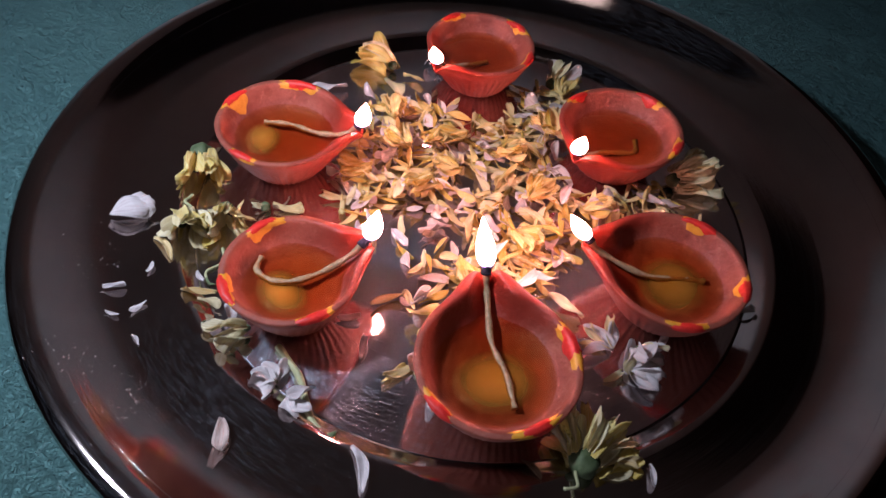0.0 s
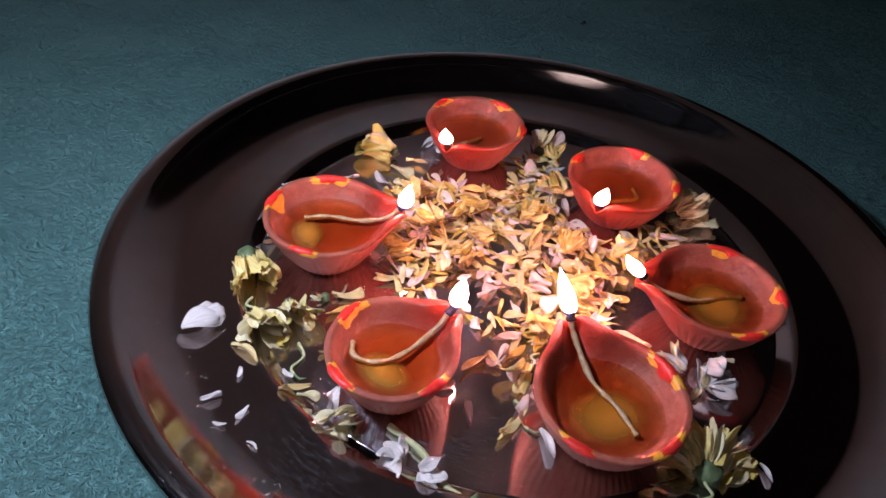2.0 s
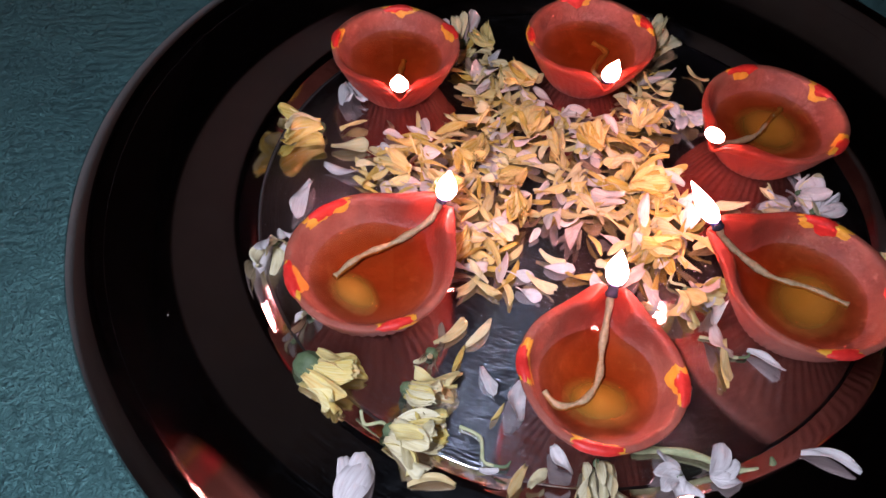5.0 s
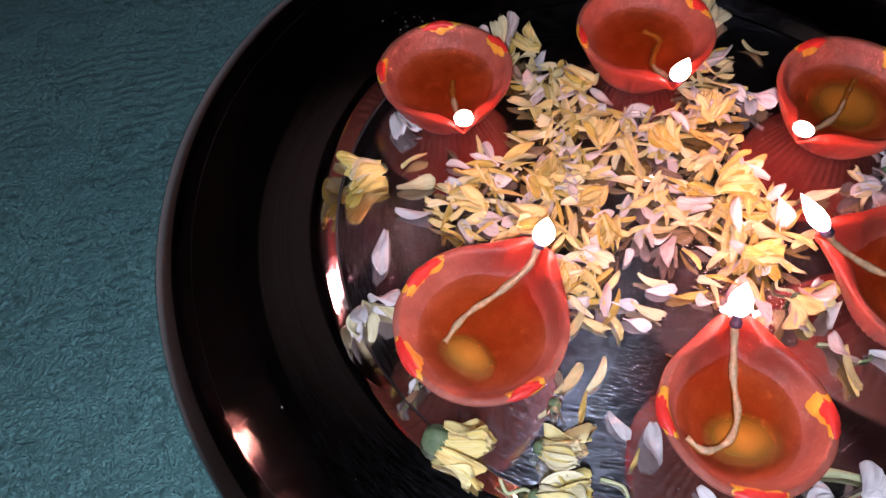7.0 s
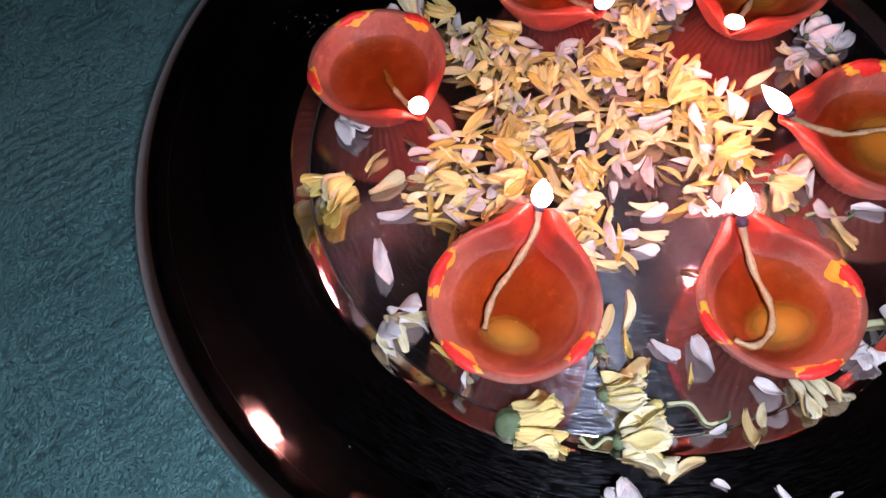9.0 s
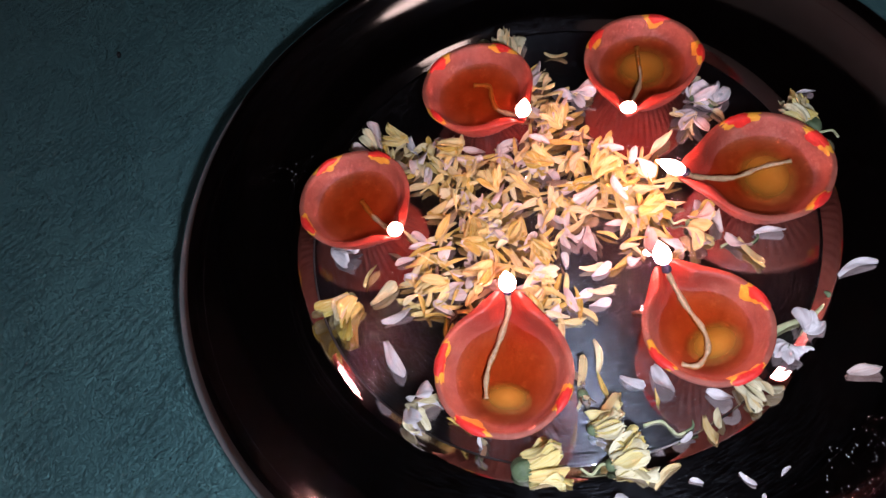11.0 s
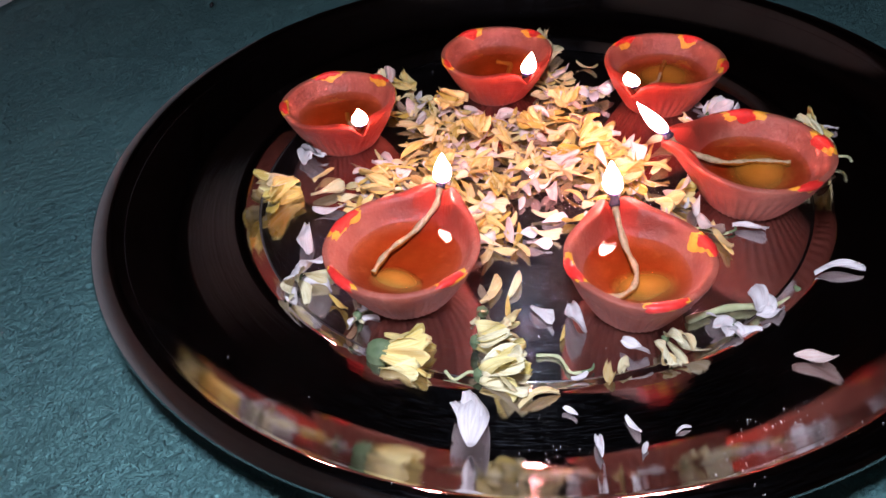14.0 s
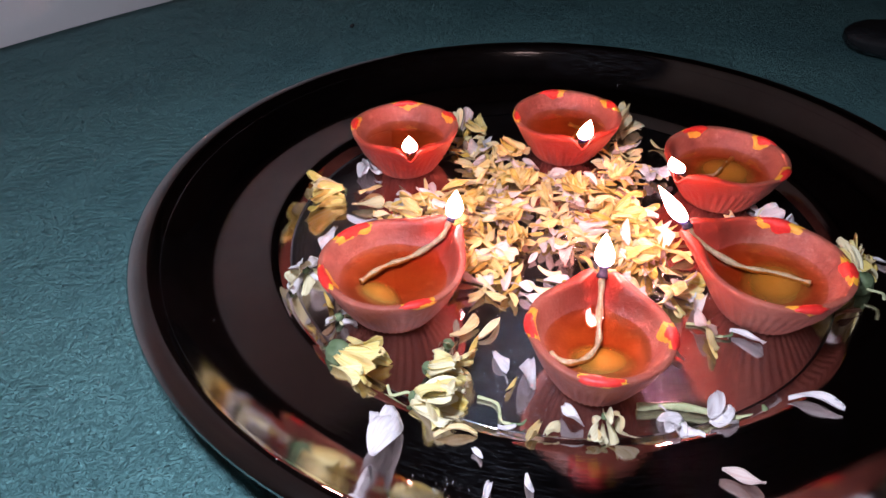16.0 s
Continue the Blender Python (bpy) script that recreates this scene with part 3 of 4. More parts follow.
clay_lamp(-0.0567, 0.2101, -4.5, 0.0250, 0.0310, 0.0210, ((86, 1.05), (156, 1.05), (-112, 0.9)), [(0.012, 0.0032), (0.001, 0.0064), (-0.0090, 0.0060)], (0.15, 0.03), 0.0100, (-0.012, -0.002, 0.0075), 6, LABEL + "straight wick in oil")


# ---- petals and flowers ----
def petal_mesh(name, width, cup, curl, twist, notch, mat, seed, bend=0.0):
    """A petal one unit long from its base at the origin along +x, thin but closed."""
    rng = random.Random(seed)
    nu, nv = 10, 7
    thick = 0.018
    bm = bmesh.new()
    ph, fold, skew = rng.uniform(0, 6), rng.uniform(0.02, 0.07), rng.uniform(-0.5, 0.5)
    sheets = []
    teeth = [rng.uniform(-0.5, 0.25) * notch for _ in range(nv)]
    for side in (1, -1):
        rows = []
        for i in range(nu + 1):
            u = i / nu
            w = width * (0.16 + 0.84 * math.sin(math.pi * min(1.0, 0.06 + 0.80 * u) ** 1.15) ** 0.8) if u < 0.999 else width * 0.42
            row = []
            for j in range(nv):
                v = -1 + 2 * j / (nv - 1)
                x = u - (0.06 * v * v * u * u * 1.2) - (notch * (1 - abs(v)) * max(0, u - 0.8) * 2)
                z = curl * (u - 0.5) ** 2 * 1.0 + cup * w * v * v + fold * math.sin(6 * u + ph + 2.0 * v) + 0.10 * width * math.cos(7 * v + ph) * u + twist * v * w * (u - 0.4)
                y = w * 0.5 * (v + skew * 0.3 * (1 - v * v) * u) + 0.05 * math.sin(3 * u + ph) * u + bend * (u * u - 0.4 * u)
                if i >= nu - 1:
                    x += teeth[j] * (0.5 if i == nu - 1 else 1.0)
                edge = 0.25 if abs(v) > 0.9 or u in (0.0, 1.0) else 1.0
                row.append(bm.verts.new((x, y, z + side * thick * 0.5 * edge)))
            rows.append(row)
        sheets.append(rows)
    for rows, flip in ((sheets[0], False), (sheets[1], True)):
        for i in range(nu):
            for j in range(nv - 1):
                f = (rows[i][j], rows[i + 1][j], rows[i + 1][j + 1], rows[i][j + 1])
                bm.faces.new(f[::-1] if flip else f)
    a, b = sheets
    for i in range(nu):
        bm.faces.new((a[i][0], b[i][0], b[i + 1][0], a[i + 1][0]))
        bm.faces.new((a[i + 1][-1], b[i + 1][-1], b[i][-1], a[i][-1]))
    for j in range(nv - 1):
        bm.faces.new((a[0][j + 1], b[0][j + 1], b[0][j], a[0][j]))
        bm.faces.new((a[nu][j], b[nu][j], b[nu][j + 1], a[nu][j + 1]))
    me = bpy.data.meshes.new(name)
    bm.normal_update()
    bm.to_mesh(me)
    bm.free()
    uv = me.uv_layers.new(name="along").data
    per = (nu + 1) * nv
    for loop in me.loops:
        k = loop.vertex_index % per
        uv[loop.index].uv = ((k // nv) / nu, (k % nv) / (nv - 1))
    lo = min(v.co.z for v in me.vertices)
    for v in me.vertices:
        v.co.z -= lo
    for poly in me.polygons:
        poly.use_smooth = True
    me.materials.append(mat)
    return me


def petal_set(mat, width, count, seed, notch=0.1, curl=0.35):
    rng = random.Random(seed)
    return [petal_mesh("petal", width * rng.uniform(0.85, 1.15), rng.uniform(-0.2, 0.7), rng.uniform(-0.6, curl * 1.6), rng.uniform(-1.8, 1.8), notch * rng.uniform(0, 1), mat, seed + i, rng.uniform(-0.35, 0.35)) for i in range(count)]


P_THIN = petal_set(M_PETAL_Y, 0.17, 18, 10, 0.35, 0.6)
P_YEL = petal_set(M_PETAL_Y, 0.36, 8, 160, 0.2, 0.4)
P_CREAM = petal_set(M_PETAL_C, 0.23, 14, 20, 0.3, 0.6)
P_WHITE = petal_set(M_PETAL_W, 0.40, 10, 30, 0.08, 0.45)
P_LEMON = petal_set(M_PETAL_L, 0.36, 8, 560, 0.2, 0.4)
P_BLUSH = petal_set(M_PETAL_P, 0.38, 12, 660, 0.1, 0.45)
P_LONG = petal_set(M_PETAL_W, 0.28, 7, 240, 0.1, 0.3)
P_WILT = petal_set(M_WILT, 0.36, 10, 350, 0.2, 0.6)
P_BROWN = petal_set(M_BROWN, 0.24, 6, 470, 0.2, 0.8)

PETAL_LABEL = {"lemon": "lemon yellow petal lying on the tray", "blush": "pale pinkish petal lying on the steel tray", "thin": "narrow golden yellow petal lying on the tray", "yellow": "yellow petal lying on the tray", "cream": "cream petal lying on the steel tray",
               "white": "broad white petal lying on the steel tray", "long": "long slim white petal on the steel tray", "wilt": "wilted pale green petal on the tray", "brown": "dried brown petal on the tray"}
PETAL_KIND = {"thin": P_THIN, "yellow": P_YEL, "cream": P_CREAM, "white": P_WHITE, "long": P_LONG, "wilt": P_WILT, "lemon": P_LEMON, "blush": P_BLUSH, "brown": P_BROWN}


def loose_petal(kind, x, y, ang, length, rng, z=None, tilt=8.0, widen=1.0):
    me = rng.choice(PETAL_KIND[kind])
    ob = new("petal", me)
    a = math.radians(ang)
    bx, by = x - 0.5 * length * math.cos(a), y - 0.5 * length * math.sin(a)
    rx, ry = rng.uniform(-tilt, tilt), rng.uniform(-tilt, tilt)
    if z is None:
        z = tray_z(bx, by)
        slope = math.degrees(math.atan2(tray_z(bx + length * math.cos(a), by + length * math.sin(a)) - z, length))
        ob.matrix_world = pose(bx, by, z + 0.0001, rx * 0.6, -slope - abs(ry) * 0.4, ang) @ Matrix.Diagonal((length, length * widen, length, 1))
        return tagged(ob, PETAL_LABEL[kind], "petal", group="petals scattered on the tray")
    lift = 0.5 * length * abs(math.sin(math.radians(ry))) + 0.15 * length * abs(math.sin(math.radians(rx)))
    zb = z + lift * 0.7 + 0.5 * length * math.sin(math.radians(ry))
    m = pose(bx, by, zb, rx, ry, ang)
    ob.matrix_world = m @ Matrix.Diagonal((length, length * widen, length, 1))
    return tagged(ob, PETAL_LABEL[kind], "petal", group="petals scattered on the tray")


def flower(name, x, y, heading, n, length, spread, kinds, calyx, label, z=0.0, seed=1, stalk=0.0, elev=12.0, widen=1.0, flat=False):
    """A small flower lying on its side: petals fan out of a calyx along its heading."""
    rng = random.Random(seed)
    fl = tagged(new(name), label, "flower", group="flowers on the tray")
    zb = tray_z(x, y) + z
    hd = math.radians(heading)
    slope = math.degrees(math.atan2(tray_z(x + length * math.cos(hd), y + length * math.sin(hd)) - tray_z(x, y), length))
    fl.matrix_world = pose(x, y, zb, 0, -slope, heading)
    axis_z = length * 0.22
    if calyx:
        prof = ((0.02, -0.55), (0.5, -0.5), (0.85, -0.25), (1.0, 0.1), (0.9, 0.5), (0.55, 0.75))
        rings = []
        for r, t in prof:
            rings.append([(t * calyx, calyx * 0.72 * r * math.cos(a) * (1 + 0.12 * math.cos(5 * a)), axis_z + calyx * 0.72 * r * math.sin(a) * (1 + 0.12 * math.cos(5 * a))) for a in (2 * math.pi * i / 20 for i in range(20))])
        part("calyx", loft(rings), M_GREEN, fl, "dull green calyx")
    if stalk:
        pts = smooth_path([(0, 0, axis_z), (-stalk * 0.3, 0.0012, axis_z * 0.8), (-stalk * 0.7, -0.001, 0.0016), (-stalk, 0.002, 0.0014)], 14)
        part("stalk", tube(pts, [0.0005] * len(pts), 8, 0.1, rng), M_STALK, fl, "pale bent stalk")
    for i in range(n):
        me = rng.choice(PETAL_KIND[kinds[i % len(kinds)]])
        ob = new("petal", me)
        ob.parent = fl
        if flat:
            a = math.radians(spread) * (2 * (i + 0.5) / n - 1) + rng.uniform(-0.06, 0.06)
            ob.matrix_local = pose(0, 0, 0.0003 + 0.0007 * (i % 3), rng.uniform(-8, 8), -rng.uniform(1, 3 + elev), math.degrees(a)) @ Matrix.Diagonal((length * rng.uniform(0.88, 1.08), length * widen, length, 1))
            continue
        phi = 2 * math.pi * (i + rng.uniform(-0.3, 0.3)) / n * 1.0 + (i // 8) * 0.4
        s = math.radians(spread) * rng.uniform(0.45, 1.0)
        ln = length * rng.uniform(0.8, 1.12)
        d = Vector((math.cos(s), math.sin(s) * math.cos(phi), math.sin(s) * math.sin(phi) + math.sin(math.radians(elev)) * 0.5))
        if axis_z + d.z * ln < 0.0008:
            d.z = (0.0008 - axis_z) / ln
        d.normalize()
        out = Vector((0.05, math.cos(phi), math.sin(phi)))
        side = out.cross(d).normalized()
        up = d.cross(side).normalized()
        rot = Matrix((d, side, up)).transposed().to_4x4()
        r0 = (calyx or 0.002) * 0.35
        base = Vector((0.4 * calyx, r0 * math.cos(phi), axis_z + r0 * math.sin(phi)))
        ob.matrix_local = Matrix.Translation(base) @ rot @ pose(0, 0, 0, rng.uniform(-20, 20), 0, 0) @ Matrix.Diagonal((ln, ln * widen, ln * 0.8, 1))
    return fl


def stem(x, y, heading, length, radius, label, bend=0.002):
    st = tagged(new("flower_stem"), label, "stem")
    st.matrix_world = pose(x, y, tray_z(x, y), 0, 0, heading)
    pts = smooth_path([(-length / 2, 0, radius), (-length * 0.1, bend, radius), (length * 0.3, 0, radius * 1.2), (length / 2, bend * 0.5, radius * 1.6)], 24)
    rng = random.Random(int(length * 1e5))
    part("stalk", tube(pts, [radius * (1.0 + 0.15 * math.sin(i)) for i in range(len(pts))], 10, 0.06, rng), M_STALK, st)
    tip = smooth_path([(length / 2, bend * 0.5, radius * 1.6), (length / 2 + 0.002, bend + 0.0008, radius * 2.4), (length / 2 + 0.0015, bend + 0.003, radius * 2.6)], 8)
    part("stem_hook", tube(tip, [radius * 0.9] * 6 + [radius * 0.7, radius * 0.5, radius * 0.2], 8, 0.1, rng), M_GREEN, st, "hooked green stem end")


LAMPS = ((0.0208, 0.2728, 0.0243, -134), (0.0759, 0.2208, 0.0250, -136), (0.0816, 0.1490, 0.0250, 164), (0.0210, 0.1104, 0.0248, 95), (-0.0429, 0.1398, 0.0220, 27), (-0.0567, 0.2101, 0.0250, -4.5))


def inside(poly, x, y):
    hit = False
    for (x1, y1), (x2, y2) in zip(poly, poly[1:] + poly[:1]):
        if (y1 > y) != (y2 > y) and x < (x2 - x1) * (y - y1) / (y2 - y1) + x1:
            hit = not hit
    return hit


def clear_of_lamps(x, y):
    for lx, ly, R, ang in LAMPS:
        if math.hypot(x - lx, y - ly) < R * 0.80:
            return False
        a = math.radians(ang)
        sx, sy = lx + 0.024 * math.cos(a), ly + 0.024 * math.sin(a)
        if math.hypot(x - sx, y - sy) < 0.0065:
            return False
    return True


# the heap in the middle, and the thin strews round it
HEAP = [(-0.0353, 0.1904), (-0.0363, 0.2237), (-0.0229, 0.2484), (0.0014, 0.2513), (0.0135, 0.2401), (0.0305, 0.2359), (0.0436, 0.2641), (0.0594, 0.2680), (0.0585, 0.2376), (0.0485, 0.2135),
        (0.0762, 0.2013), (0.0987, 0.2073), (0.0948, 0.1912), (0.0575, 0.1809), (0.0457, 0.1602), (0.0317, 0.1415), (0.0156, 0.1454), (0.0075, 0.1577), (0.0155, 0.1744), (0.0045, 0.1887), (-0.0158, 0.1917), (-0.0251, 0.1801)]
STREW = [(-0.0210, 0.1678), (-0.0210, 0.1927), (0.0055, 0.1908), (0.0115, 0.1650), (0.0056, 0.1392), (-0.0128, 0.1390), (-0.0087, 0.1575)]


def petal_bed(name, label, spots):
    """Many petals joined into one mesh; one material slot for each kind."""
    bm = bmesh.new()
    kinds = sorted({s[0] for s in spots})
    for kind, m, me in spots:
        first = len(bm.verts)
        nf = len(bm.faces)
        bm.from_mesh(me)
        bm.verts.ensure_lookup_table()
        bm.faces.ensure_lookup_table()
        for v in bm.verts[first:]:
            v.co = m @ v.co
        for f in bm.faces[nf:]:
            f.material_index = kinds.index(kind)
    mats = [PETAL_KIND[k][0].materials[0] for k in kinds]
    ob = mesh_ob(name, bm, mats[0])
    for extra in mats[1:]:
        ob.data.materials.append(extra)
    return tagged(ob, label, "petals", kind="stuff")


def scatter(poly, count, rng, mix, step, zmax, sizes):
    made, tries = 0, 0
    xs, ys = [p[0] for p in poly], [p[1] for p in poly]
    pile = {}
    while made < count and tries < 20000:
        tries += 1
        x, y = rng.uniform(min(xs), max(xs)), rng.uniform(min(ys), max(ys))
        if not inside(poly, x, y) or not clear_of_lamps(x, y):
            continue
        key = (int(x / 0.006), int(y / 0.006))
        level = pile.get(key, 0)
        pile[key] = level + 1
        kind = rng.choices(list(mix), list(mix.values()))[0]
        lo, hi = sizes[kind]
        loose_petal(kind, x, y, rng.uniform(0, 360), rng.uniform(lo, hi), rng, min(zmax, 0.0002 + level * step), 16.0, rng.uniform(0.85, 1.15))
        made += 1


SIZES = {"thin": (0.010, 0.015), "cream": (0.010, 0.015), "yellow": (0.010, 0.014), "white": (0.009, 0.0135), "blush": (0.009, 0.0135), "brown": (0.008, 0.012), "long": (0.011, 0.015), "wilt": (0.010, 0.014)}
heap_rng = random.Random(5)
bed_rng, bed_spots = random.Random(77), []
BED_MIX = {"thin": 46, "cream": 26, "yellow": 6, "blush": 14, "brown": 7}
while len(bed_spots) < 300:
    bx, by = bed_rng.uniform(-0.038, 0.098), bed_rng.uniform(0.140, 0.268)
    if inside(HEAP, bx, by) and clear_of_lamps(bx, by):
        bk = bed_rng.choices(list(BED_MIX), list(BED_MIX.values()))[0]
        bl = bed_rng.uniform(*SIZES[bk]) * 0.9
        bed_spots.append((bk, pose(bx, by, 0.0004 + bed_rng.uniform(0, 0.0012), bed_rng.uniform(-8, 8), bed_rng.uniform(-5, 0), bed_rng.uniform(0, 360)) @ Matrix.Diagonal((bl, bl, bl * 0.7, 1)), bed_rng.choice(PETAL_KIND[bk])))
petal_bed("petal_heap", "bed of mixed yellow, cream and white petals", bed_spots)
scatter(HEAP, 215, heap_rng, {"thin": 50, "cream": 24, "yellow": 10, "blush": 25, "long": 2, "brown": 3}, 0.0022, 0.008, SIZES)
scatter(STREW, 24, heap_rng, {"thin": 3, "cream": 3, "blush": 5, "brown": 1}, 0.0010, 0.003, {k: (a * 0.7, b * 0.85) for k, (a, b) in SIZES.items()})

# single petals that lie apart on the bare steel
single_rng = random.Random(8)
SINGLES = {
    "white": ((-0.0117, 0.2473, -108, 13), (-0.0622, 0.1362, -117, 10), (-0.0560, 0.1551, -156, 13), (-0.0210, 0.1801, -69, 10), (-0.0107, 0.1719, -66, 11), (-0.0251, 0.1739, -83, 10),
              (0.0822, 0.1831, -108, 12), (0.0136, 0.1321, -176, 13), (-0.0251, 0.1347, -13, 9), (0.0804, 0.1320, 40, 8), (-0.0767, 0.1486, -68, 6), (-0.0911, 0.1482, 60, 5)),
    "long": ((-0.0454, 0.2547, -153, 20), (-0.0270, 0.2546, -70, 15), (-0.0160, 0.0832, -59, 16), (-0.0570, 0.1655, -128, 11), (-0.0190, 0.1244, 79, 10), (-0.0998, 0.1389, 16, 8),
             (-0.0910, 0.1324, -135, 7), (0.0658, 0.0834, -82, 8), (0.1128, 0.1447, -16, 7), (0.0033, 0.1080, -77, 13), (-0.0974, 0.1286, -11, 5), (-0.0879, 0.1207, -34, 5)),
    "cream": ((-0.0518, 0.1821, -20, 14), (-0.0755, 0.1417, -175, 13), (0.0486, 0.1437, -36, 17), (0.0547, 0.1305, 18, 8), (-0.0128, 0.1441, 38, 15), (-0.0890, 0.1578, -36, 14),
              (-0.0456, 0.1759, -165, 15), (-0.0067, 0.1162, -145, 16), (0.1057, 0.1852, -99, 13)),
    "blush": ((-0.0555, 0.0900, -75, 12), (-0.0026, 0.1205, -120, 12), (0.0075, 0.1269, 170, 11), (0.0156, 0.1495, 20, 12)),
    "thin": ((-0.0076, 0.2688, -14, 12), (-0.0684, 0.1779, -48, 13), (-0.0570, 0.1758, -165, 11), (-0.0623, 0.1571, -173, 8), (0.0025, 0.1453, 39, 13), (-0.0087, 0.1152, 37, 11), (-0.0702, 0.2278, -106, 12)),
    "wilt": ((-0.0168, 0.2606, -55, 16), (0.0616, 0.1173, 15, 9), (-0.0705, 0.1382, 5, 9)),
    "brown": ((-0.0539, 0.1841, 30, 9), (0.0015, 0.2574, 60, 9), (-0.0292, 0.1594, 80, 8), (0.0317, 0.0856, 120, 10)),
}
for kind, spots in SINGLES.items():
    for x, y, ang, mm in spots:
        loose_petal(kind, x, y, ang, 0.0009 * mm, single_rng, None, 7.0)

# flowers, each from its own bed on the tray
flower("white_flower", -0.1100, 0.1690, 17, 3, 0.0142, 20, ("white",), 0, "three-petalled white flower on the tray's slope", seed=21, elev=14, widen=1.4, flat=True)
flower("white_flower", 0.0065, 0.2860, -118, 4, 0.0130, 38, ("white",), 0, "small wilted white flower near the rear lamp", seed=22, elev=10, flat=True)
flower("white_flower", 0.0656, 0.1204, 8, 7, 0.0125, 80, ("white", "long"), 0.0018, "open white flower with slim petals between two lamps", seed=23, elev=14, flat=True)
flower("white_flower", 0.0616, 0.1275, 130, 5, 0.0115, 70, ("white", "cream"), 0, "loose white flower between two lamps", seed=24, elev=10, flat=True)
flower("white_flower", -0.0448, 0.1104, 150, 5, 0.0080, 100, ("white",), 0.0014, "small white flower with rounded petals beside a stem", seed=25, elev=8, widen=1.35, flat=True)
flower("white_flower", -0.0397, 0.1041, -40, 3, 0.0085, 60, ("white",), 0, "small white flower with rounded petals beside a stem", seed=26, elev=8, widen=1.3, flat=True)
flower("yellow_flower", -0.0882, 0.2064, -75, 13, 0.0145, 20, ("lemon", "lemon", "yellow"), 0.0058, "yellow flower with dark green calyx lying on its side", seed=31, elev=8, widen=1.15)
flower("yellow_flower", -0.0177, 0.2744, 140, 10, 0.0155, 30, ("lemon", "lemon", "wilt"), 0.0028, "bell-shaped yellow flower on the tray's inner edge", seed=32, elev=12, widen=1.35)
flower("yellow_flower", 0.0076, 0.1372, -110, 10, 0.0125, 48, ("yellow", "lemon", "blush"), 0.0026, "yellow flower with a white petal between two lamps", seed=33, elev=14, stalk=0.008, widen=1.3)
flower("cream_flower", -0.0738, 0.1806, -85, 14, 0.0138, 30, ("cream", "lemon", "wilt"), 0.0030, "crumpled cream flower lying on the tray", seed=34, elev=14, widen=1.12)
flower("cream_flower", -0.0862, 0.1752, -75, 15, 0.0140, 30, ("wilt", "lemon", "wilt"), 0.0032, "crumpled pale yellow flower at the tray's inner edge", seed=35, elev=18, stalk=0.010, widen=1.2)
flower("cream_flower", -0.0572, 0.1280, -145, 7, 0.0128, 16, ("wilt", "cream", "wilt"), 0.0016, "wilted pale flower bud on the tray", seed=36, elev=6, widen=0.6)
flower("cream_flower", -0.0639, 0.2476, -120, 8, 0.0130, 50, ("wilt", "white"), 0.0022, "wilted pale flower half under a clay lamp", seed=37, elev=8, widen=1.2)
flower("cream_flower", 0.0987, 0.2083, 14, 18, 0.0175, 20, ("wilt", "wilt", "cream"), 0.0040, "long wilted pale green flower head on the tray", seed=38, elev=12, widen=0.9)
flower("cream_flower", 0.0552, 0.2690, 45, 13, 0.0130, 36, ("wilt", "cream", "blush"), 0.0036, "wilted pale flower head between the rear lamps", seed=39, elev=18)
flower("chrysanthemum", 0.0450, 0.0845, 60, 56, 0.0135, 58, ("cream", "wilt", "lemon"), 0.0060, "pale chrysanthemum head with green calyx beside a lamp", seed=40, elev=24, stalk=0.010, widen=0.62)
flower("small_flower", -0.0734, 0.2205, -110, 8, 0.0080, 70, ("wilt", "white", "brown"), 0.0022, "small greyish wilted flower beside a clay lamp", seed=41, elev=12)
flower("small_bud", -0.0600, 0.1832, 200, 5, 0.0055, 40, ("brown", "wilt"), 0.0026, "small dried brown bud on the tray", seed=42, elev=10)
flower("white_flower", 0.0803, 0.1790, -110, 5, 0.0115, 40, ("white", "cream"), 0, "small white flower behind the lamps", seed=43, elev=12, flat=True)
flower("white_flower", 0.0705, 0.1277, -60, 6, 0.0115, 75, ("white", "wilt"), 0.002, "wilted white flower between two lamps", seed=44, elev=20)
TUFTS = ((0.0149, 0.2249, 200), (0.0125, 0.2035, 160), (0.0039, 0.2276, 250), (0.0383, 0.1893, 60), (0.0521, 0.2291, 110), (0.0585, 0.2544, 80), (0.0580, 0.1850, 20), (0.0010, 0.1990, 215),
         (0.0109, 0.1560, 300), (-0.0225, 0.2010, 190), (-0.0080, 0.2150, 140), (-0.0150, 0.2330, 100), (0.0270, 0.2130, 30), (0.0300, 0.1720, 330))
for k, (x, y, heading) in enumerate(TUFTS):
    flower("petal_tuft", x, y, heading, 9, 0.0130, 30, ("thin", "thin", "yellow", "thin"), 0, "tuft of golden yellow petals joined at the base", 0.0045, seed=60 + k, elev=16, widen=1.1, flat=True)
stem(-0.0379, 0.1084, -61, 0.034, 0.0011, "pale green flower stem lying on the tray")
stem(-0.0737, 0.1560, -106, 0.014, 0.0005, "short pale flower stem lying on the tray", 0.003)
stem(-0.0026, 0.1205, -90, 0.012, 0.0005, "short pale flower stem beside a lamp", 0.002)


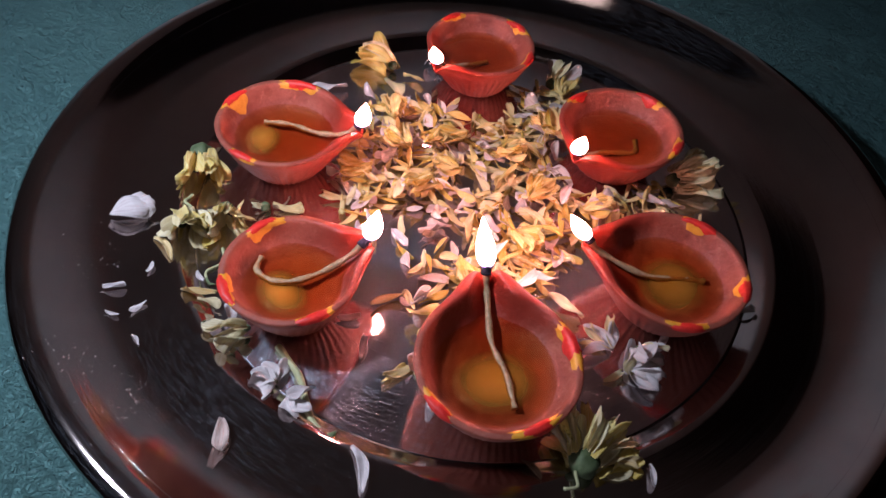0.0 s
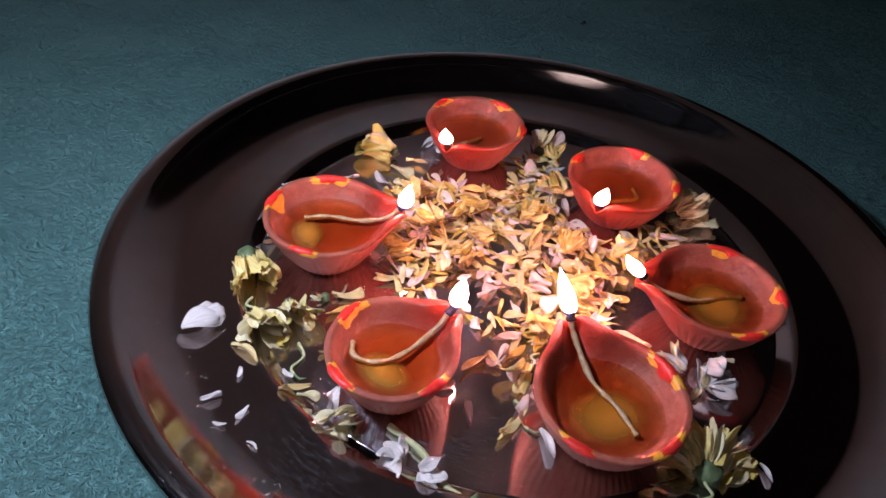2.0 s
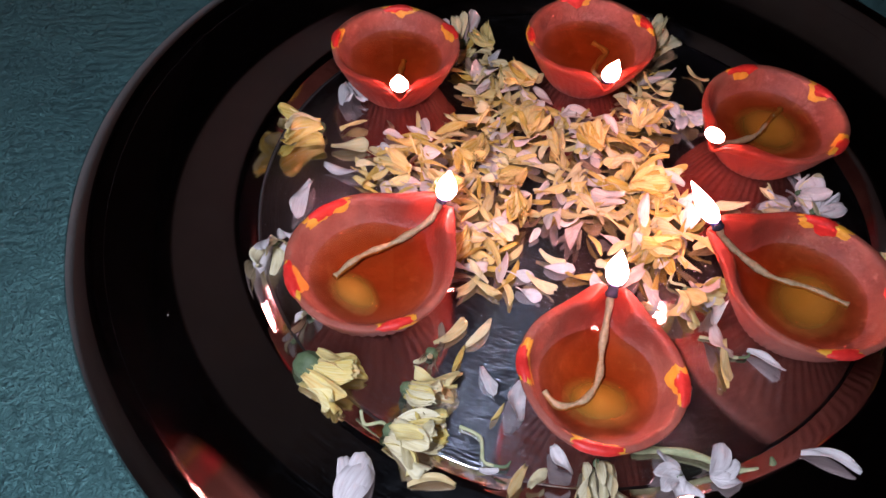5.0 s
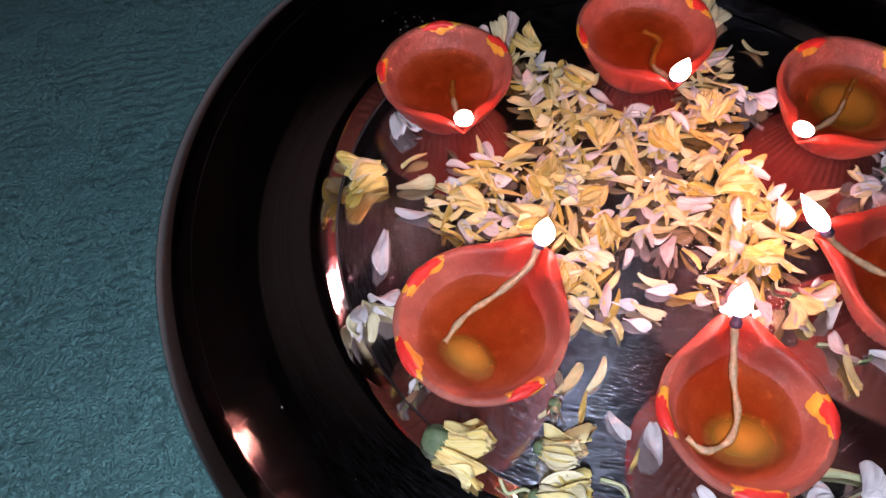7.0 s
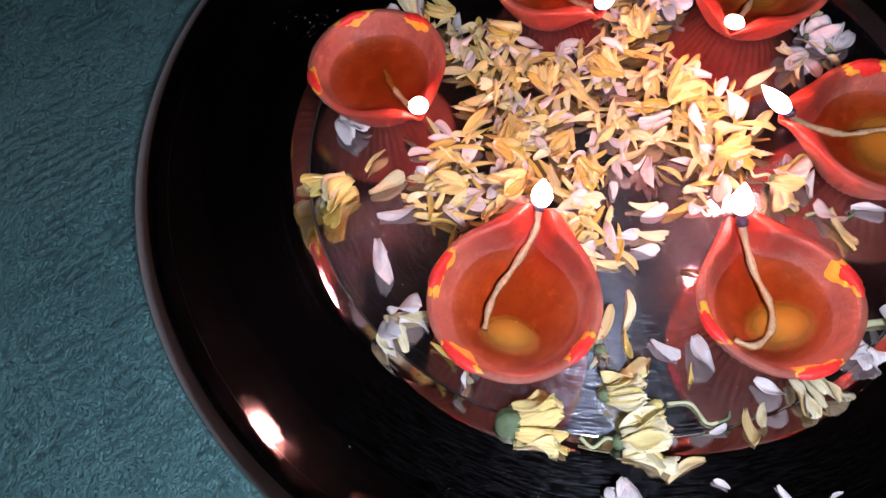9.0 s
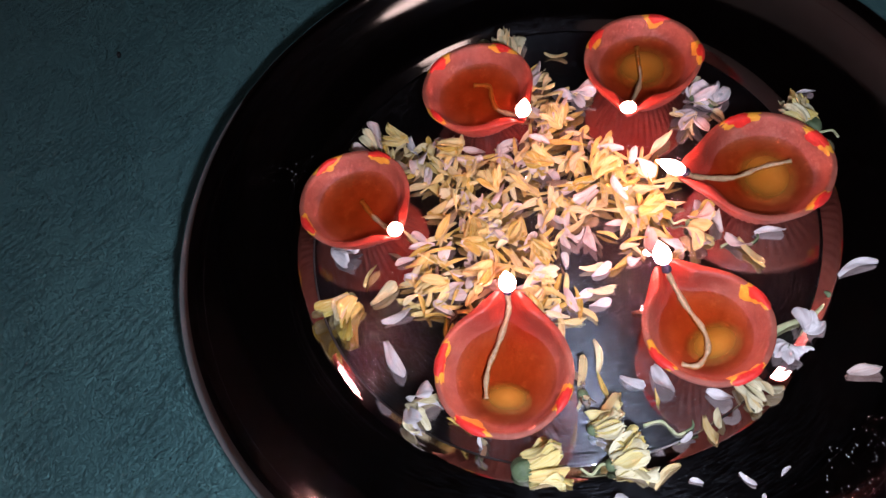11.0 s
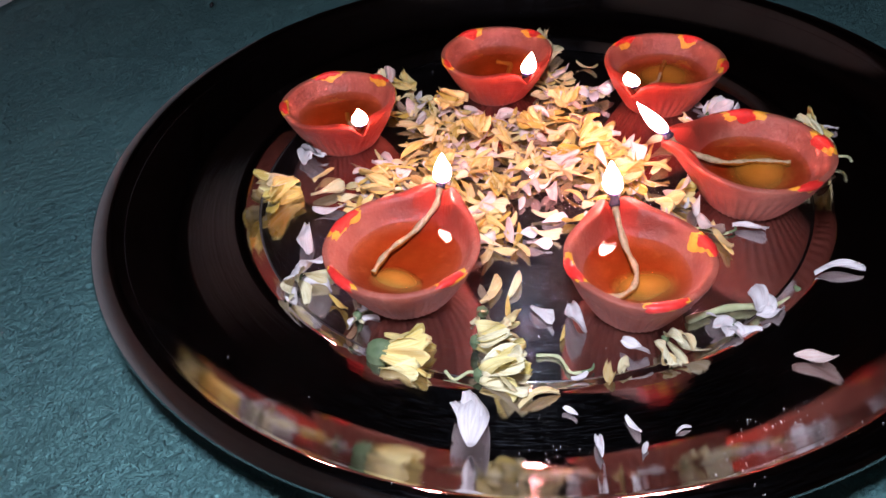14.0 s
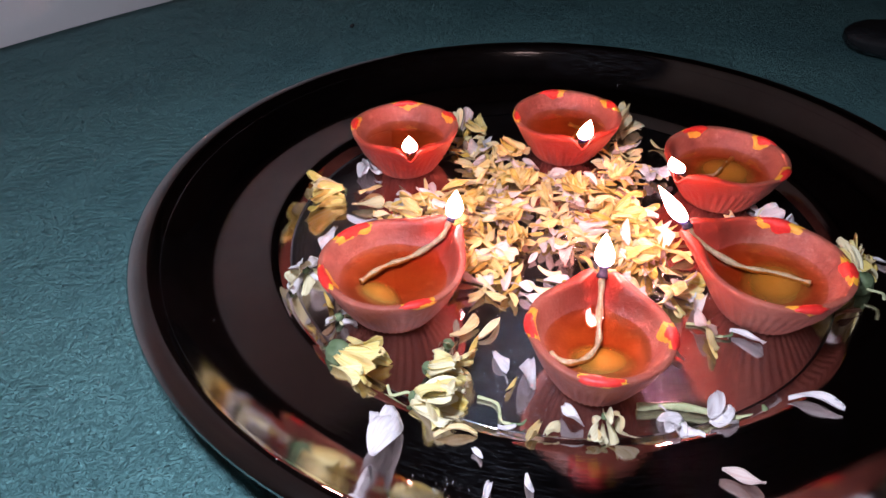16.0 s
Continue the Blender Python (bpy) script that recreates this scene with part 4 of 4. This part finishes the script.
# ---- crumbs, specks and the black object ----
def crumbs(name, label, spots, count, spread, size, mat, seed, on_tray=True):
    rng = random.Random(seed)
    bm = bmesh.new()
    for k in range(count):
        x0, y0 = spots[k % len(spots)]
        x, y = x0 + rng.gauss(0, spread), y0 + rng.gauss(0, spread)
        s = size * rng.uniform(0.4, 1.3)
        z = (tray_z(x, y) if on_tray else CLOTH_Z) + s * 0.3
        res = bmesh.ops.create_icosphere(bm, subdivisions=1, radius=s, matrix=pose(x, y, z, rng.uniform(0, 360), rng.uniform(0, 360), 0) @ Matrix.Diagonal((1, rng.uniform(0.5, 0.9), rng.uniform(0.3, 0.6), 1)))
    return tagged(mesh_ob(name, bm, mat), label, "crumbs", kind="stuff")


crumbs("crumbs", "fine pale crumbs scattered on the tray's slope", [(-0.0874, 0.1010), (-0.0825, 0.0940), (-0.1096, 0.1492), (-0.1014, 0.1106), (0.0463, 0.3071)], 130, 0.006, 0.00021, M_CRUMB, 51)
crumbs("specks", "tiny dark specks lying on the teal cloth", [(0.1481, 0.4356)], 1, 0.0, 0.0022, M_BLACK, 52, False)
crumbs("dust", "tiny pale dust grains on the steel tray", [(0.02, 0.19)], 60, 0.07, 0.0002, M_CRUMB, 53)


def make_handle():
    ob = tagged(new("black_case"), "black glossy rounded case lying on the teal cloth", "case")
    ob.matrix_world = pose(0.319, 0.150, CLOTH_Z, 0, 0, -95)
    rings = []
    for x, w, h in ((-0.006, 0.003, 0.004), (-0.004, 0.011, 0.008), (0.002, 0.018, 0.013), (0.012, 0.022, 0.016), (0.04, 0.023, 0.017), (0.10, 0.021, 0.015), (0.18, 0.019, 0.013), (0.24, 0.018, 0.012), (0.25, 0.012, 0.008)):
        rings.append([(x, w * math.copysign(abs(math.cos(a)) ** 0.7, math.cos(a)), 0.0085 + h * 0.5 * math.copysign(abs(math.sin(a)) ** 0.7, math.sin(a))) for a in (2 * math.pi * i / 24 for i in range(24))])
    part("case_body", loft(rings), M_BLACK, ob)
    # small steel disc added to give the case its shiny glint
    part("glint_disc", lathe(((0.0002, 0.0), (0.004, 0.0), (0.0042, 0.0012), (0.003, 0.0024), (0.0002, 0.0028)), 20), M_STEEL, ob, "small steel disc standing in for the case's glint").location = (0.022, 0.004, 0.0160)


make_handle()
